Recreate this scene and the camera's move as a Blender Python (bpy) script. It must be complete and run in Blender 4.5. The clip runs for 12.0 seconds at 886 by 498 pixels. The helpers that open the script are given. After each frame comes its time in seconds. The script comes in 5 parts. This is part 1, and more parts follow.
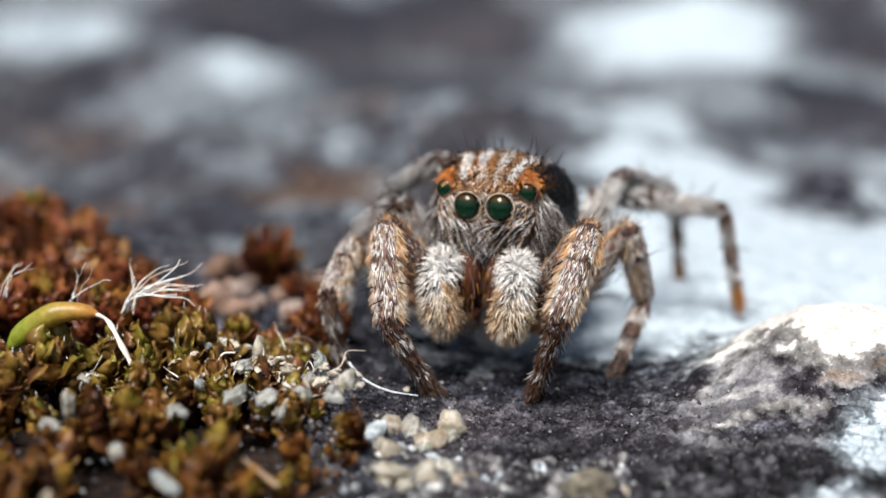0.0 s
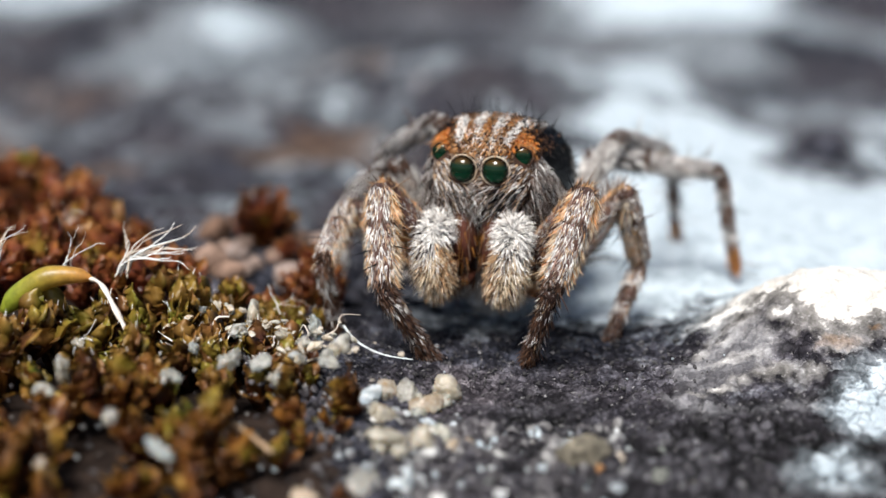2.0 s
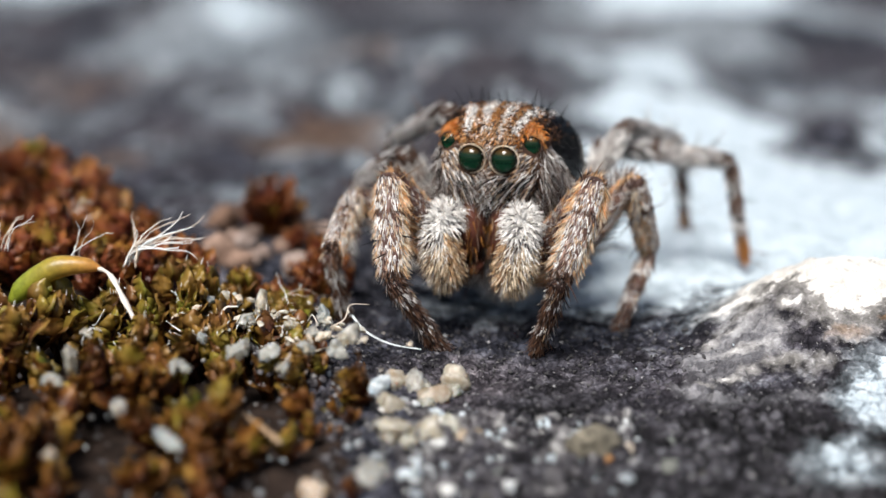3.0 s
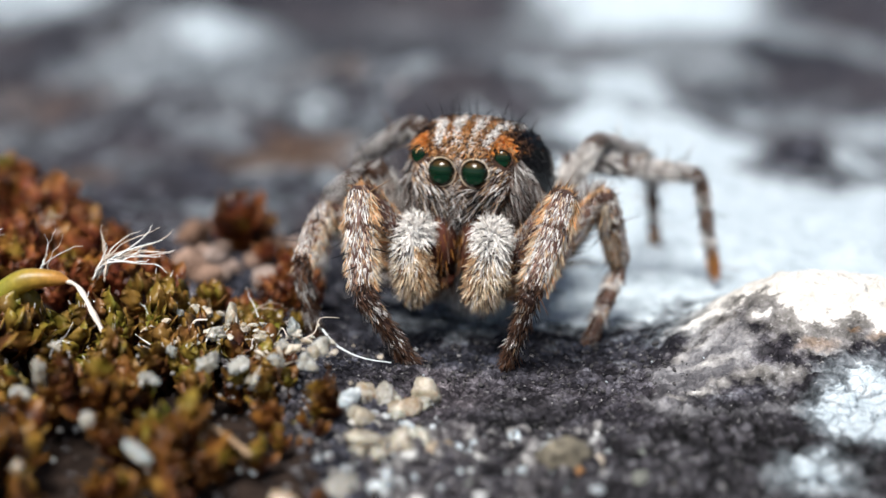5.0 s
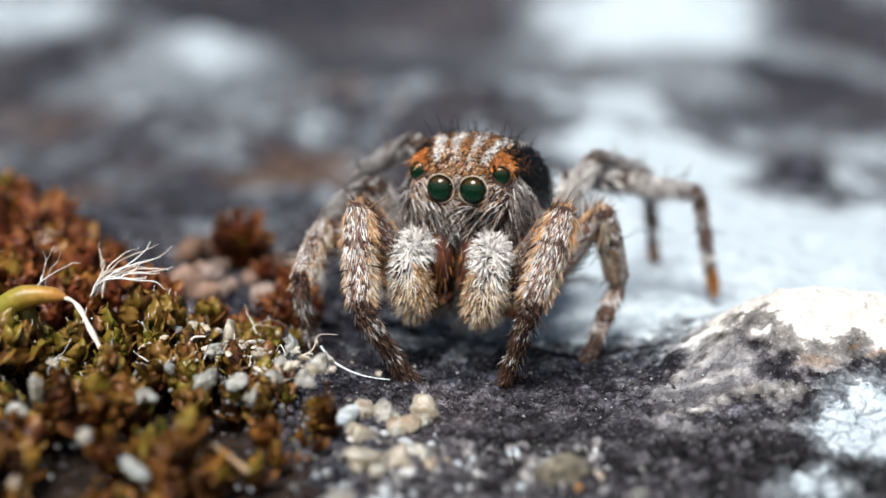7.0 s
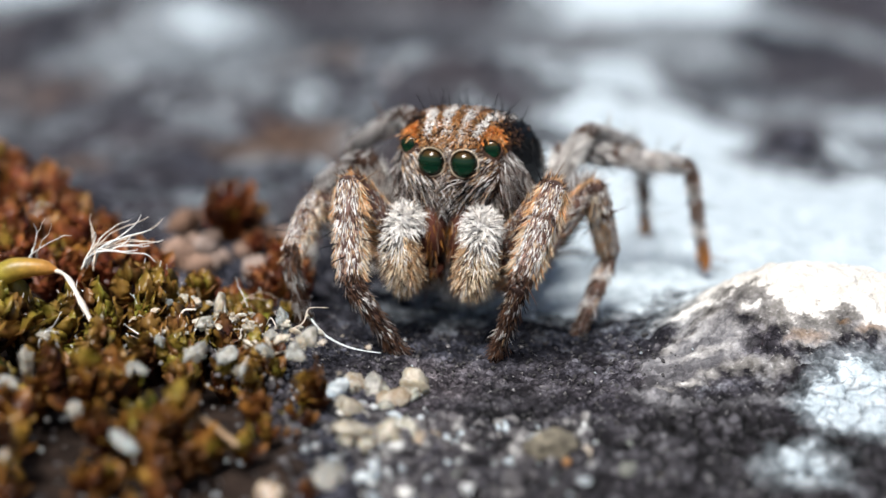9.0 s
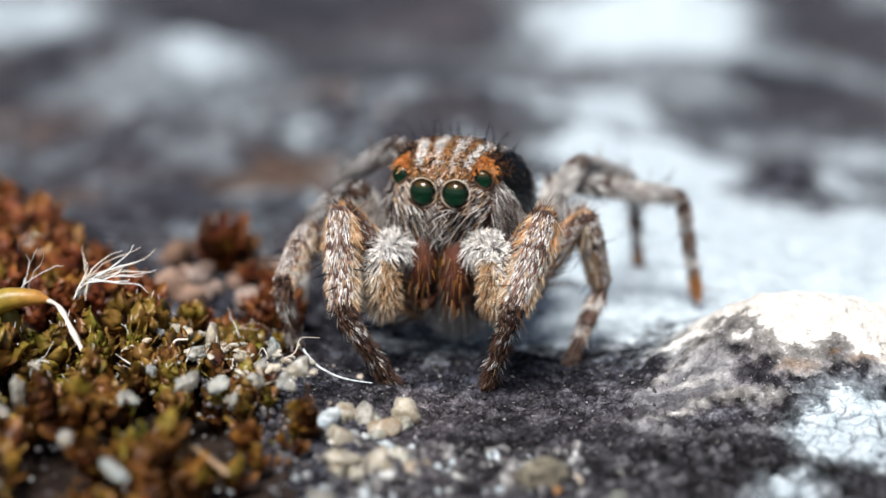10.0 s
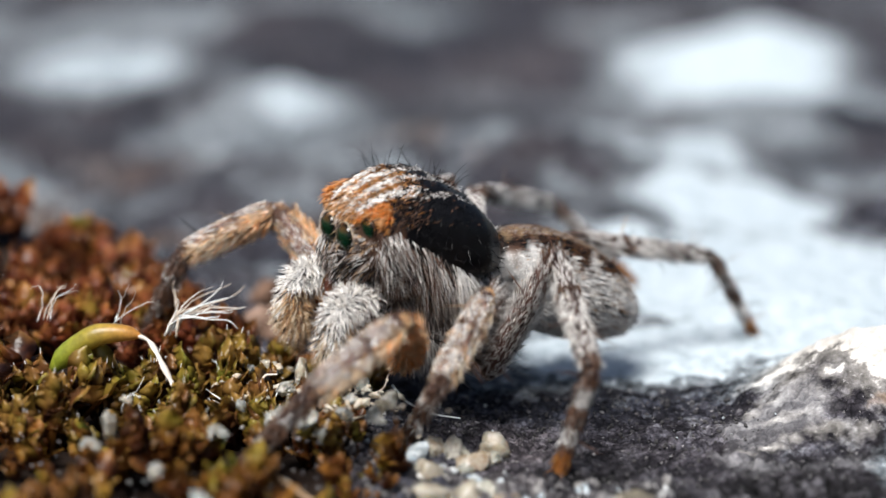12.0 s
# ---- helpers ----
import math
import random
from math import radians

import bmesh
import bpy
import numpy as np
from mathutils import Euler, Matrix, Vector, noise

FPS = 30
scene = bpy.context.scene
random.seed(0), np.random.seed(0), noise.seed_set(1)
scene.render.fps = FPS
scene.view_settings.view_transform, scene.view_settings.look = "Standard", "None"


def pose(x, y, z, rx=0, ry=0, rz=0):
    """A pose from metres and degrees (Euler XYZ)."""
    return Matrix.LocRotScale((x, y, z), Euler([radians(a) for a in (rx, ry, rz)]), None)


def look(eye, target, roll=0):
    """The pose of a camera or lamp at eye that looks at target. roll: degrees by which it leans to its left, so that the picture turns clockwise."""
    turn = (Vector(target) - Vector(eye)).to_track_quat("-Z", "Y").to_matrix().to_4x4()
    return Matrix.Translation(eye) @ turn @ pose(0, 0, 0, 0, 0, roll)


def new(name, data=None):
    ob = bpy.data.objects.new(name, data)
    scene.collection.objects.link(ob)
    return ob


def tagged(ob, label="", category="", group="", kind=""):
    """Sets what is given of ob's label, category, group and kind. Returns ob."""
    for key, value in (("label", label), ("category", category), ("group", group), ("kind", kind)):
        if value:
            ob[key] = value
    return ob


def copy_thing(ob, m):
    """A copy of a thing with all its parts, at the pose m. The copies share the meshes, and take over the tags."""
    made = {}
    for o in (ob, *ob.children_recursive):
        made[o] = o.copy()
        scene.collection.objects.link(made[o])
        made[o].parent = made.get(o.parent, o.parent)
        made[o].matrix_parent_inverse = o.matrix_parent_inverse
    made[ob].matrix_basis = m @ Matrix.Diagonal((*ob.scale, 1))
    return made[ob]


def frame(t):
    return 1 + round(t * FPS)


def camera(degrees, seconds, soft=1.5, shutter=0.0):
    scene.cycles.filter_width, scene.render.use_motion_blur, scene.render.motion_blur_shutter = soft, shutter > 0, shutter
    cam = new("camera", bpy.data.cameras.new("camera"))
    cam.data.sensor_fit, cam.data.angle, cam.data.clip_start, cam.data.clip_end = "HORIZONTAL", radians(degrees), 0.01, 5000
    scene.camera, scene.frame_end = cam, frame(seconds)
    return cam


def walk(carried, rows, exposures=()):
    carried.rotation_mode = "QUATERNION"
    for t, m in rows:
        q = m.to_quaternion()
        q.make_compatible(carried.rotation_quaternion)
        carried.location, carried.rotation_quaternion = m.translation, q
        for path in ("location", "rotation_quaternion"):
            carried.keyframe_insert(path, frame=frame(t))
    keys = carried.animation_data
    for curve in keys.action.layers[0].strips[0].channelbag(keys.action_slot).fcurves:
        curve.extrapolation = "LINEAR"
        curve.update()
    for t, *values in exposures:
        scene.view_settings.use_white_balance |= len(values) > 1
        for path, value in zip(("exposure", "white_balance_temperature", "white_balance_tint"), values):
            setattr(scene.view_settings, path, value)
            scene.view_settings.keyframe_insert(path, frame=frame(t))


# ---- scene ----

MM = 0.001  # the builders below work in millimetres

# ---- camera: a macro lens about 29 mm in front of the spider ----
cam = camera(27.0, 12.0, soft=1.5, shutter=0.5)
cam.data.dof.use_dof = True
cam.data.dof.focus_distance = 28.5 * MM
cam.data.dof.aperture_fstop = 80.0
EYE = (0.0, -28.03, 9.54)
# seconds, yaw, pitch, roll, and the small drift of the hand-held camera in mm
SWAY = [
    (0.0, -0.000, -14.000, -0.000, -0.000, -0.000, 0.000),
    (0.5, -0.180, -14.749, 0.061, -0.009, 0.174, 0.071),
    (1.0, -0.172, -14.990, 0.073, 0.018, 0.159, 0.102),
    (1.5, 0.277, -15.386, -0.070, 0.036, 0.183, 0.133),
    (2.0, -0.081, -15.479, 0.078, 0.036, 0.175, 0.138),
    (2.5, 0.037, -15.370, 0.021, 0.028, 0.185, 0.090),
    (3.0, 0.127, -15.910, 0.002, 0.002, 0.238, 0.178),
    (5.0, -0.814, -15.170, 0.257, 0.008, 0.225, 0.009),
    (5.5, -0.852, -15.083, 0.282, -0.010, 0.215, -0.001),
    (6.0, -1.223, -14.961, 0.385, -0.004, 0.208, -0.008),
    (6.5, -1.346, -14.678, 0.418, -0.004, 0.202, -0.023),
    (7.0, -0.852, -14.515, 0.268, 0.010, 0.259, -0.070),
    (7.2, -1.021, -14.644, 0.332, -0.028, 0.247, 0.031),
    (9.0, -0.918, -15.550, 0.467, 0.127, 0.259, 0.043),
    (9.5, -0.951, -14.371, 0.351, 0.169, 0.197, -0.092),
    (10.0, -0.983, -14.388, 0.432, 0.223, 0.164, -0.051),
    (10.5, -0.863, -14.157, 0.397, 0.135, 0.165, -0.075),
    (11.0, 0.036, -13.330, -0.002, 0.165, 0.105, -0.272),
    (11.5, 1.574, -12.671, -0.406, 0.253, 0.095, -0.301),
    (12.0, 1.916, -12.797, -0.512, 0.266, 0.095, -0.295),
]


def camera_pose(yaw, pitch, roll, dx, dy, dz):
    return pose((EYE[0] + dx) * MM, (EYE[1] + dy) * MM, (EYE[2] + dz) * MM, 90 + pitch, 0, yaw) @ pose(0, 0, 0, 0, 0, roll)


walk(cam, [(t, camera_pose(*r)) for t, *r in SWAY], exposures=[(0.0, 1.0), (12.0, 1.0)])

# ---- light: a bright, thinly clouded day ----
world = bpy.data.worlds.new("sky")
scene.world = world
world.use_nodes = True
sky = world.node_tree.nodes.new("ShaderNodeTexSky")
sky.sky_type, sky.sun_disc = "NISHITA", False
sky.sun_elevation, sky.sun_rotation = radians(57.2), radians(201)
sky.air_density, sky.dust_density, sky.ozone_density = 1.0, 3.0, 1.0
back = world.node_tree.nodes["Background"]
back.inputs["Strength"].default_value = 0.05
world.node_tree.links.new(sky.outputs["Color"], back.inputs["Color"])

sun_data = bpy.data.lights.new("sun", "SUN")
sun_data.energy, sun_data.angle, sun_data.color = 3.05, radians(26), (1.0, 0.98, 0.955)
sun = new("sun", sun_data)
sun.matrix_world = look((-0.07, -0.18, 0.30), (0, 0, 0))

# ---- arithmetic: noise and mesh helpers ----
rng = np.random.default_rng(7)


def lattice(ix, iy, seed):
    h = (ix.astype(np.int64) * 374761393 + iy.astype(np.int64) * 668265263 + seed * 1442695041) & 0xFFFFFFFF
    h = ((h ^ (h >> 13)) * 1274126177) & 0xFFFFFFFF
    return ((h ^ (h >> 16)) & 0xFFFF) / 65535.0


def value_noise(x, y, seed=0):
    ix, iy = np.floor(x), np.floor(y)
    fx, fy = x - ix, y - iy
    fx, fy = fx * fx * (3 - 2 * fx), fy * fy * (3 - 2 * fy)
    a, b = lattice(ix, iy, seed), lattice(ix + 1, iy, seed)
    c, d = lattice(ix, iy + 1, seed), lattice(ix + 1, iy + 1, seed)
    return (a + (b - a) * fx) * (1 - fy) + (c + (d - c) * fx) * fy - 0.5


def fbm(x, y, octaves=4, seed=0):
    total, gain = 0.0, 1.0
    for i in range(octaves):
        total = total + gain * value_noise(x * 2 ** i + 17.3 * i, y * 2 ** i - 9.1 * i, seed + i)
        gain *= 0.5
    return total


def cells(x, y, seed=0):
    """Distance to the border between random cells, and a random number of each cell."""
    ix, iy = np.floor(x), np.floor(y)
    best, second, tone = np.full(x.shape, 9.0), np.full(x.shape, 9.0), np.zeros(x.shape)
    for dx in (-1, 0, 1):
        for dy in (-1, 0, 1):
            cx, cy = ix + dx, iy + dy
            px, py = cx + lattice(cx, cy, seed), cy + lattice(cx, cy, seed + 5)
            d = np.hypot(px - x, py - y)
            nearer = d < best
            second = np.where(nearer, best, np.minimum(second, d))
            tone = np.where(nearer, lattice(cx, cy, seed + 9), tone)
            best = np.minimum(best, d)
    return second - best, tone


def mesh_of(name, verts, tris, mat, tint=None, smooth=True, attribute="tint"):
    """One mesh from arrays of corners (mm) and triangles, with a colour at each corner if given."""
    me = bpy.data.meshes.new(name)
    verts, tris = np.asarray(verts, float), np.asarray(tris, int)
    me.vertices.add(len(verts))
    me.vertices.foreach_set("co", (verts * MM).ravel())
    me.loops.add(tris.size)
    me.loops.foreach_set("vertex_index", tris.ravel())
    me.polygons.add(len(tris))
    me.polygons.foreach_set("loop_start", np.arange(len(tris)) * 3)
    me.polygons.foreach_set("use_smooth", np.full(len(tris), smooth))
    if tint is not None:
        layer = me.attributes.new(attribute, "FLOAT_COLOR", "POINT")
        layer.data.foreach_set("color", np.hstack([tint, np.ones((len(verts), 1))]).ravel())
    me.update(calc_edges=True)
    me.validate()
    me.materials.append(mat)
    return me


def part(name, me, parent, label="", kind=""):
    ob = new(name, me)
    ob.parent = parent
    return tagged(ob, label=label, kind=kind)


def rings(loops):
    """Triangles over a stack of equal rings, closed at both ends by fans. loops: (m, n, 3)."""
    m, n, _ = loops.shape
    verts = np.vstack([loops.reshape(-1, 3), loops[0].mean(0), loops[-1].mean(0)])
    i, j = np.meshgrid(np.arange(m - 1), np.arange(n), indexing="ij")
    a, b = i * n + j, i * n + (j + 1) % n
    c, d = a + n, b + n
    tris = np.vstack([np.stack([a, b, d], -1).reshape(-1, 3), np.stack([a, d, c], -1).reshape(-1, 3)])
    k = np.arange(n)
    low = np.stack([np.full(n, m * n), (k + 1) % n, k], -1)
    high = np.stack([np.full(n, m * n + 1), (m - 1) * n + k, (m - 1) * n + (k + 1) % n], -1)
    tris = np.vstack([tris, low, high])
    a, b, c = verts[tris[:, 0]], verts[tris[:, 1]], verts[tris[:, 2]]
    inside_out = np.einsum("ij,ij->i", a - verts.mean(0), np.cross(b - a, c - a)).sum() < 0
    return verts, tris[:, ::-1] if inside_out else tris


def unit(v):
    return v / np.maximum(np.linalg.norm(v, axis=-1, keepdims=True), 1e-9)


def tube(path, radii, sides=8, flat=1.0):
    """A tube along a path of points."""
    path = np.asarray(path, float)
    ahead = unit(np.gradient(path, axis=0))
    side = unit(np.cross(ahead, np.array([0.13, 0.31, 1.0]) + 0 * ahead))
    up = np.cross(side, ahead)
    a = np.linspace(0, 2 * np.pi, sides, endpoint=False)
    r = np.asarray(radii)[:, None, None]
    return rings(path[:, None] + r * (np.cos(a)[None, :, None] * side[:, None] + flat * np.sin(a)[None, :, None] * up[:, None]))


def hairs(base, way, length, radius, bend):
    """Many three-sided tapering hairs that bow towards bend; seven corners each."""
    n = len(base)
    way = unit(way)
    side = unit(np.cross(way, rng.normal(size=(n, 3))))
    other = np.cross(way, side)
    length, radius = np.broadcast_to(length, n)[:, None], np.broadcast_to(radius, n)[:, None]
    mid = base + way * length * 0.5 + bend * length * 0.08
    tip = base + way * length + bend * length * 0.32
    verts = np.zeros((n, 7, 3))
    for k in range(3):
        a = 2 * np.pi * k / 3
        out = np.cos(a) * side + np.sin(a) * other
        verts[:, k] = base + out * radius
        verts[:, 3 + k] = mid + out * radius * 0.75
    verts[:, 6] = tip
    one = []
    for k in range(3):
        q = (k + 1) % 3
        one += [(k, q, 3 + q), (k, 3 + q, 3 + k), (3 + k, 3 + q, 6)]
    tris = (np.arange(n) * 7)[:, None, None] + np.array(one)[None]
    return verts.reshape(-1, 3), tris.reshape(-1, 3)


def sample(verts, tris, n):
    """Random places on a mesh, with normals."""
    a, b, c = verts[tris[:, 0]], verts[tris[:, 1]], verts[tris[:, 2]]
    normal = np.cross(b - a, c - a)
    area = np.linalg.norm(normal, axis=1)
    pick = rng.choice(len(tris), n, p=area / area.sum())
    u, v = rng.random(n), rng.random(n)
    over = u + v > 1
    u[over], v[over] = 1 - u[over], 1 - v[over]
    p = a[pick] + (b - a)[pick] * u[:, None] + (c - a)[pick] * v[:, None]
    return p, unit(normal[pick])


# ---- materials ----
def material(name, rough=0.7, spec=0.4):
    mat = bpy.data.materials.new(name)
    mat.use_nodes = True
    nodes, links = mat.node_tree.nodes, mat.node_tree.links
    shader = nodes["Principled BSDF"]
    shader.inputs["Roughness"].default_value = rough
    shader.inputs["Specular IOR Level"].default_value = spec
    return mat, nodes, links, shader


def node(nodes, kind, **inputs):
    n = nodes.new(kind)
    for key, value in inputs.items():
        n.inputs[key.replace("_", " ")].default_value = value
    return n


def mixed(nodes, links, factor, one, two, blend="MIX"):
    """The colour mix of two sockets or colours."""
    m = nodes.new("ShaderNodeMix")
    m.data_type, m.blend_type = "RGBA", blend
    for index, value in ((0, factor), (6, one), (7, two)):
        if isinstance(value, (int, float)):
            m.inputs[index].default_value = value
        elif isinstance(value, tuple):
            m.inputs[index].default_value = (*value, 1)
        else:
            links.new(value, m.inputs[index])
    return m.outputs[2]


def grain(nodes, links, scale, detail=4.0, rough=0.6):
    where = nodes.new("ShaderNodeTexCoord")
    n = node(nodes, "ShaderNodeTexNoise", Scale=scale, Detail=detail, Roughness=rough)
    links.new(where.outputs["Object"], n.inputs["Vector"])
    return n


def ramp(nodes, links, source, stops):
    r = nodes.new("ShaderNodeValToRGB")
    while len(r.color_ramp.elements) < len(stops):
        r.color_ramp.elements.new(0.5)
    for e, (at, c) in zip(r.color_ramp.elements, stops):
        e.position, e.color = at, (*c, 1)
    links.new(source, r.inputs["Fac"])
    return r.outputs["Color"]


def bumped(nodes, links, shader, source, strength, distance_mm):
    b = node(nodes, "ShaderNodeBump", Strength=strength, Distance=distance_mm * MM)
    links.new(source, b.inputs["Height"])
    links.new(b.outputs["Normal"], shader.inputs["Normal"])


def tinted_material(name, rough, spec, spread, sheen=0.0, through_light=0.0, bump=0.0):
    """Colour from the mesh's own tint, varied from hair to hair and by a fine grain."""
    mat, nodes, links, shader = material(name, rough, spec)
    tint = nodes.new("ShaderNodeAttribute")
    tint.attribute_name = "tint"
    geo = nodes.new("ShaderNodeNewGeometry")
    shade = ramp(nodes, links, geo.outputs["Random Per Island"], [(0.0, (1 - spread,) * 3), (1.0, (1 + spread,) * 3)])
    base = mixed(nodes, links, 1.0, tint.outputs["Color"], shade, "MULTIPLY")
    n = grain(nodes, links, 9000.0)
    tone = ramp(nodes, links, n.outputs["Fac"], [(0.3, (0.72, 0.72, 0.72)), (0.7, (1.2, 1.2, 1.2))])
    base = mixed(nodes, links, 1.0, base, tone, "MULTIPLY")
    links.new(base, shader.inputs["Base Color"])
    if bump:
        bumped(nodes, links, shader, n.outputs["Fac"], bump, 0.03)
    if through_light:
        thin = nodes.new("ShaderNodeBsdfTranslucent")
        links.new(base, thin.inputs["Color"])
        mix = nodes.new("ShaderNodeMixShader")
        mix.inputs["Fac"].default_value = through_light
        links.new(shader.outputs["BSDF"], mix.inputs[1])
        links.new(thin.outputs["BSDF"], mix.inputs[2])
        links.new(mix.outputs["Shader"], nodes["Material Output"].inputs["Surface"])
    return mat


CUTICLE = tinted_material("spider_cuticle", 0.28, 0.2, 0.0, through_light=0.25, bump=0.06)
HAIR = tinted_material("spider_hair", 0.42, 0.35, 0.22, through_light=0.38)


def eye_material():
    mat, nodes, links, shader = material("eye_lens", 0.08, 0.35)
    where = nodes.new("ShaderNodeTexCoord")
    split = nodes.new("ShaderNodeSeparateXYZ")
    links.new(where.outputs["Generated"], split.inputs["Vector"])
    # the topmost stop paints an orange-brown reflection into the green lens colour
    c = ramp(nodes, links, split.outputs["Z"], [(0.12, (0.003, 0.052, 0.022)), (0.45, (0.002, 0.016, 0.008)), (0.7, (0.004, 0.018, 0.006)), (0.88, (0.07, 0.035, 0.006))])
    deep = ramp(nodes, links, split.outputs["Y"], [(0.68, (0.06, 0.06, 0.06)), (0.88, (1, 1, 1))])
    links.new(mixed(nodes, links, 1.0, c, deep, "MULTIPLY"), shader.inputs["Base Color"])
    return mat


EYE_LENS = eye_material()


def rock_material():
    """Dark weathered stone with crusts of white, cream and rust-coloured lichen; patch: how much of each grows there."""
    mat, nodes, links, shader = material("lichen_covered_stone", 0.9, 0.1)
    patch = nodes.new("ShaderNodeAttribute")
    patch.attribute_name = "patch"
    split = nodes.new("ShaderNodeSeparateColor")
    links.new(patch.outputs["Color"], split.inputs["Color"])
    coarse, fine, speck = grain(nodes, links, 350.0, 6), grain(nodes, links, 2600.0, 5, 0.65), grain(nodes, links, 9000.0, 3)
    stone = ramp(nodes, links, fine.outputs["Fac"], [(0.3, (0.005, 0.0048, 0.006)), (0.47, (0.025, 0.0232, 0.0265)), (0.6, (0.085, 0.081, 0.089)), (0.74, (0.24, 0.234, 0.25))])
    brown = ramp(nodes, links, coarse.outputs["Fac"], [(0.35, (0.72, 0.8, 0.9)), (0.65, (1.14, 1.1, 1.08))])
    stone = mixed(nodes, links, 1.0, stone, brown, "MULTIPLY")
    broad = grain(nodes, links, 130.0, 5, 0.65)
    stain = ramp(nodes, links, broad.outputs["Fac"], [(0.36, (0.5, 0.56, 0.66)), (0.5, (0.95, 0.95, 1.0)), (0.62, (1.3, 1.24, 1.24))])
    stone = mixed(nodes, links, 1.0, stone, stain, "MULTIPLY")
    fissure = node(nodes, "ShaderNodeTexVoronoi", Scale=5600.0)
    fissure.feature = "DISTANCE_TO_EDGE"
    place = nodes.new("ShaderNodeTexCoord")
    bent = nodes.new("ShaderNodeVectorMath")
    bent.operation = "MULTIPLY_ADD"
    links.new(speck.outputs["Color"], bent.inputs[0])
    bent.inputs[1].default_value = (0.00012,) * 3
    links.new(place.outputs["Object"], bent.inputs[2])
    links.new(bent.outputs["Vector"], fissure.inputs["Vector"])
    pits = ramp(nodes, links, fissure.outputs["Distance"], [(0.02, (0.38, 0.38, 0.39)), (0.14, (1.1, 1.1, 1.1))])
    stone = mixed(nodes, links, 1.0, stone, pits, "MULTIPLY")
    areole = nodes.new("ShaderNodeAttribute")
    areole.attribute_name = "areole"
    plates = ramp(nodes, links, fine.outputs["Fac"], [(0.3, (0.016, 0.014, 0.016)), (0.46, (0.042, 0.039, 0.045)), (0.62, (0.12, 0.115, 0.126)), (0.74, (0.26, 0.26, 0.28))])
    warp = nodes.new("ShaderNodeVectorMath")
    warp.operation = "MULTIPLY_ADD"
    where = nodes.new("ShaderNodeTexCoord")
    links.new(fine.outputs["Color"], warp.inputs[0])
    warp.inputs[1].default_value = (0.00016,) * 3
    links.new(where.outputs["Object"], warp.inputs[2])
    crack = node(nodes, "ShaderNodeTexVoronoi", Scale=4700.0)
    crack.feature = "DISTANCE_TO_EDGE"
    links.new(warp.outputs["Vector"], crack.inputs["Vector"])
    gap = ramp(nodes, links, crack.outputs["Distance"], [(0.03, (0.22, 0.22, 0.22)), (0.15, (1, 1, 1))])
    plates = mixed(nodes, links, 1.0, plates, gap, "MULTIPLY")
    parted = nodes.new("ShaderNodeSeparateColor")
    links.new(areole.outputs["Color"], parted.inputs["Color"])
    groove = mixed(nodes, links, parted.outputs["Red"], (0.006, 0.006, 0.006), plates)
    stone = mixed(nodes, links, parted.outputs["Green"], stone, groove)
    pale = ramp(nodes, links, speck.outputs["Fac"], [(0.62, (0, 0, 0)), (0.72, (1, 1, 1))])
    stone = mixed(nodes, links, pale, stone, (0.3, 0.29, 0.29))
    crusty = ramp(nodes, links, fine.outputs["Fac"], [(0.3, (0.05, 0.048, 0.053)), (0.45, (0.15, 0.147, 0.155)), (0.7, (0.36, 0.355, 0.36))])
    spread_of = nodes.new("ShaderNodeMath")
    spread_of.operation = "MULTIPLY_ADD"
    spread_of.inputs[1].default_value = 1.2
    links.new(coarse.outputs["Fac"], spread_of.inputs[0])
    links.new(parted.outputs["Blue"], spread_of.inputs[2])
    stone = mixed(nodes, links, ramp(nodes, links, spread_of.outputs["Value"], [(0.85, (0, 0, 0)), (1.25, (0.9, 0.9, 0.9))]), stone, crusty)
    white = ramp(nodes, links, fine.outputs["Fac"], [(0.25, (0.24, 0.29, 0.32)), (0.5, (0.46, 0.53, 0.57)), (0.7, (0.6, 0.66, 0.69))])
    cream = ramp(nodes, links, fine.outputs["Fac"], [(0.25, (0.34, 0.32, 0.29)), (0.45, (0.57, 0.54, 0.49)), (0.7, (0.72, 0.7, 0.665))])

    def edge(socket):
        """The patch with an edge eaten into by the grain."""
        add = nodes.new("ShaderNodeMath")
        add.operation = "MULTIPLY_ADD"
        add.inputs[1].default_value = 0.9
        links.new(fine.outputs["Fac"], add.inputs[0])
        links.new(socket, add.inputs[2])
        return ramp(nodes, links, add.outputs["Value"], [(0.64, (0, 0, 0)), (0.93, (0.35, 0.35, 0.35)), (1.14, (1, 1, 1))])

    c = mixed(nodes, links, edge(split.outputs["Red"]), stone, white)
    c = mixed(nodes, links, edge(split.outputs["Green"]), c, cream)
    seam = ramp(nodes, links, parted.outputs["Red"], [(0.06, (0.12, 0.12, 0.13)), (0.3, (1, 1, 1))])
    c = mixed(nodes, links, parted.outputs["Green"], c, mixed(nodes, links, 1.0, c, seam, "MULTIPLY"))
    c = mixed(nodes, links, edge(split.outputs["Blue"]), c, (0.42, 0.2, 0.045))
    links.new(c, shader.inputs["Base Color"])
    add = nodes.new("ShaderNodeMath")
    add.operation = "MULTIPLY_ADD"
    add.inputs[1].default_value = 2.0
    links.new(fine.outputs["Fac"], add.inputs[0])
    links.new(speck.outputs["Fac"], add.inputs[2])
    deep = nodes.new("ShaderNodeMath")
    deep.operation = "MULTIPLY"
    links.new(gap, deep.inputs[0])
    links.new(parted.outputs["Green"], deep.inputs[1])
    both = nodes.new("ShaderNodeMath")
    both.operation = "MULTIPLY_ADD"
    both.inputs[1].default_value = 0.7
    links.new(deep.outputs["Value"], both.inputs[0])
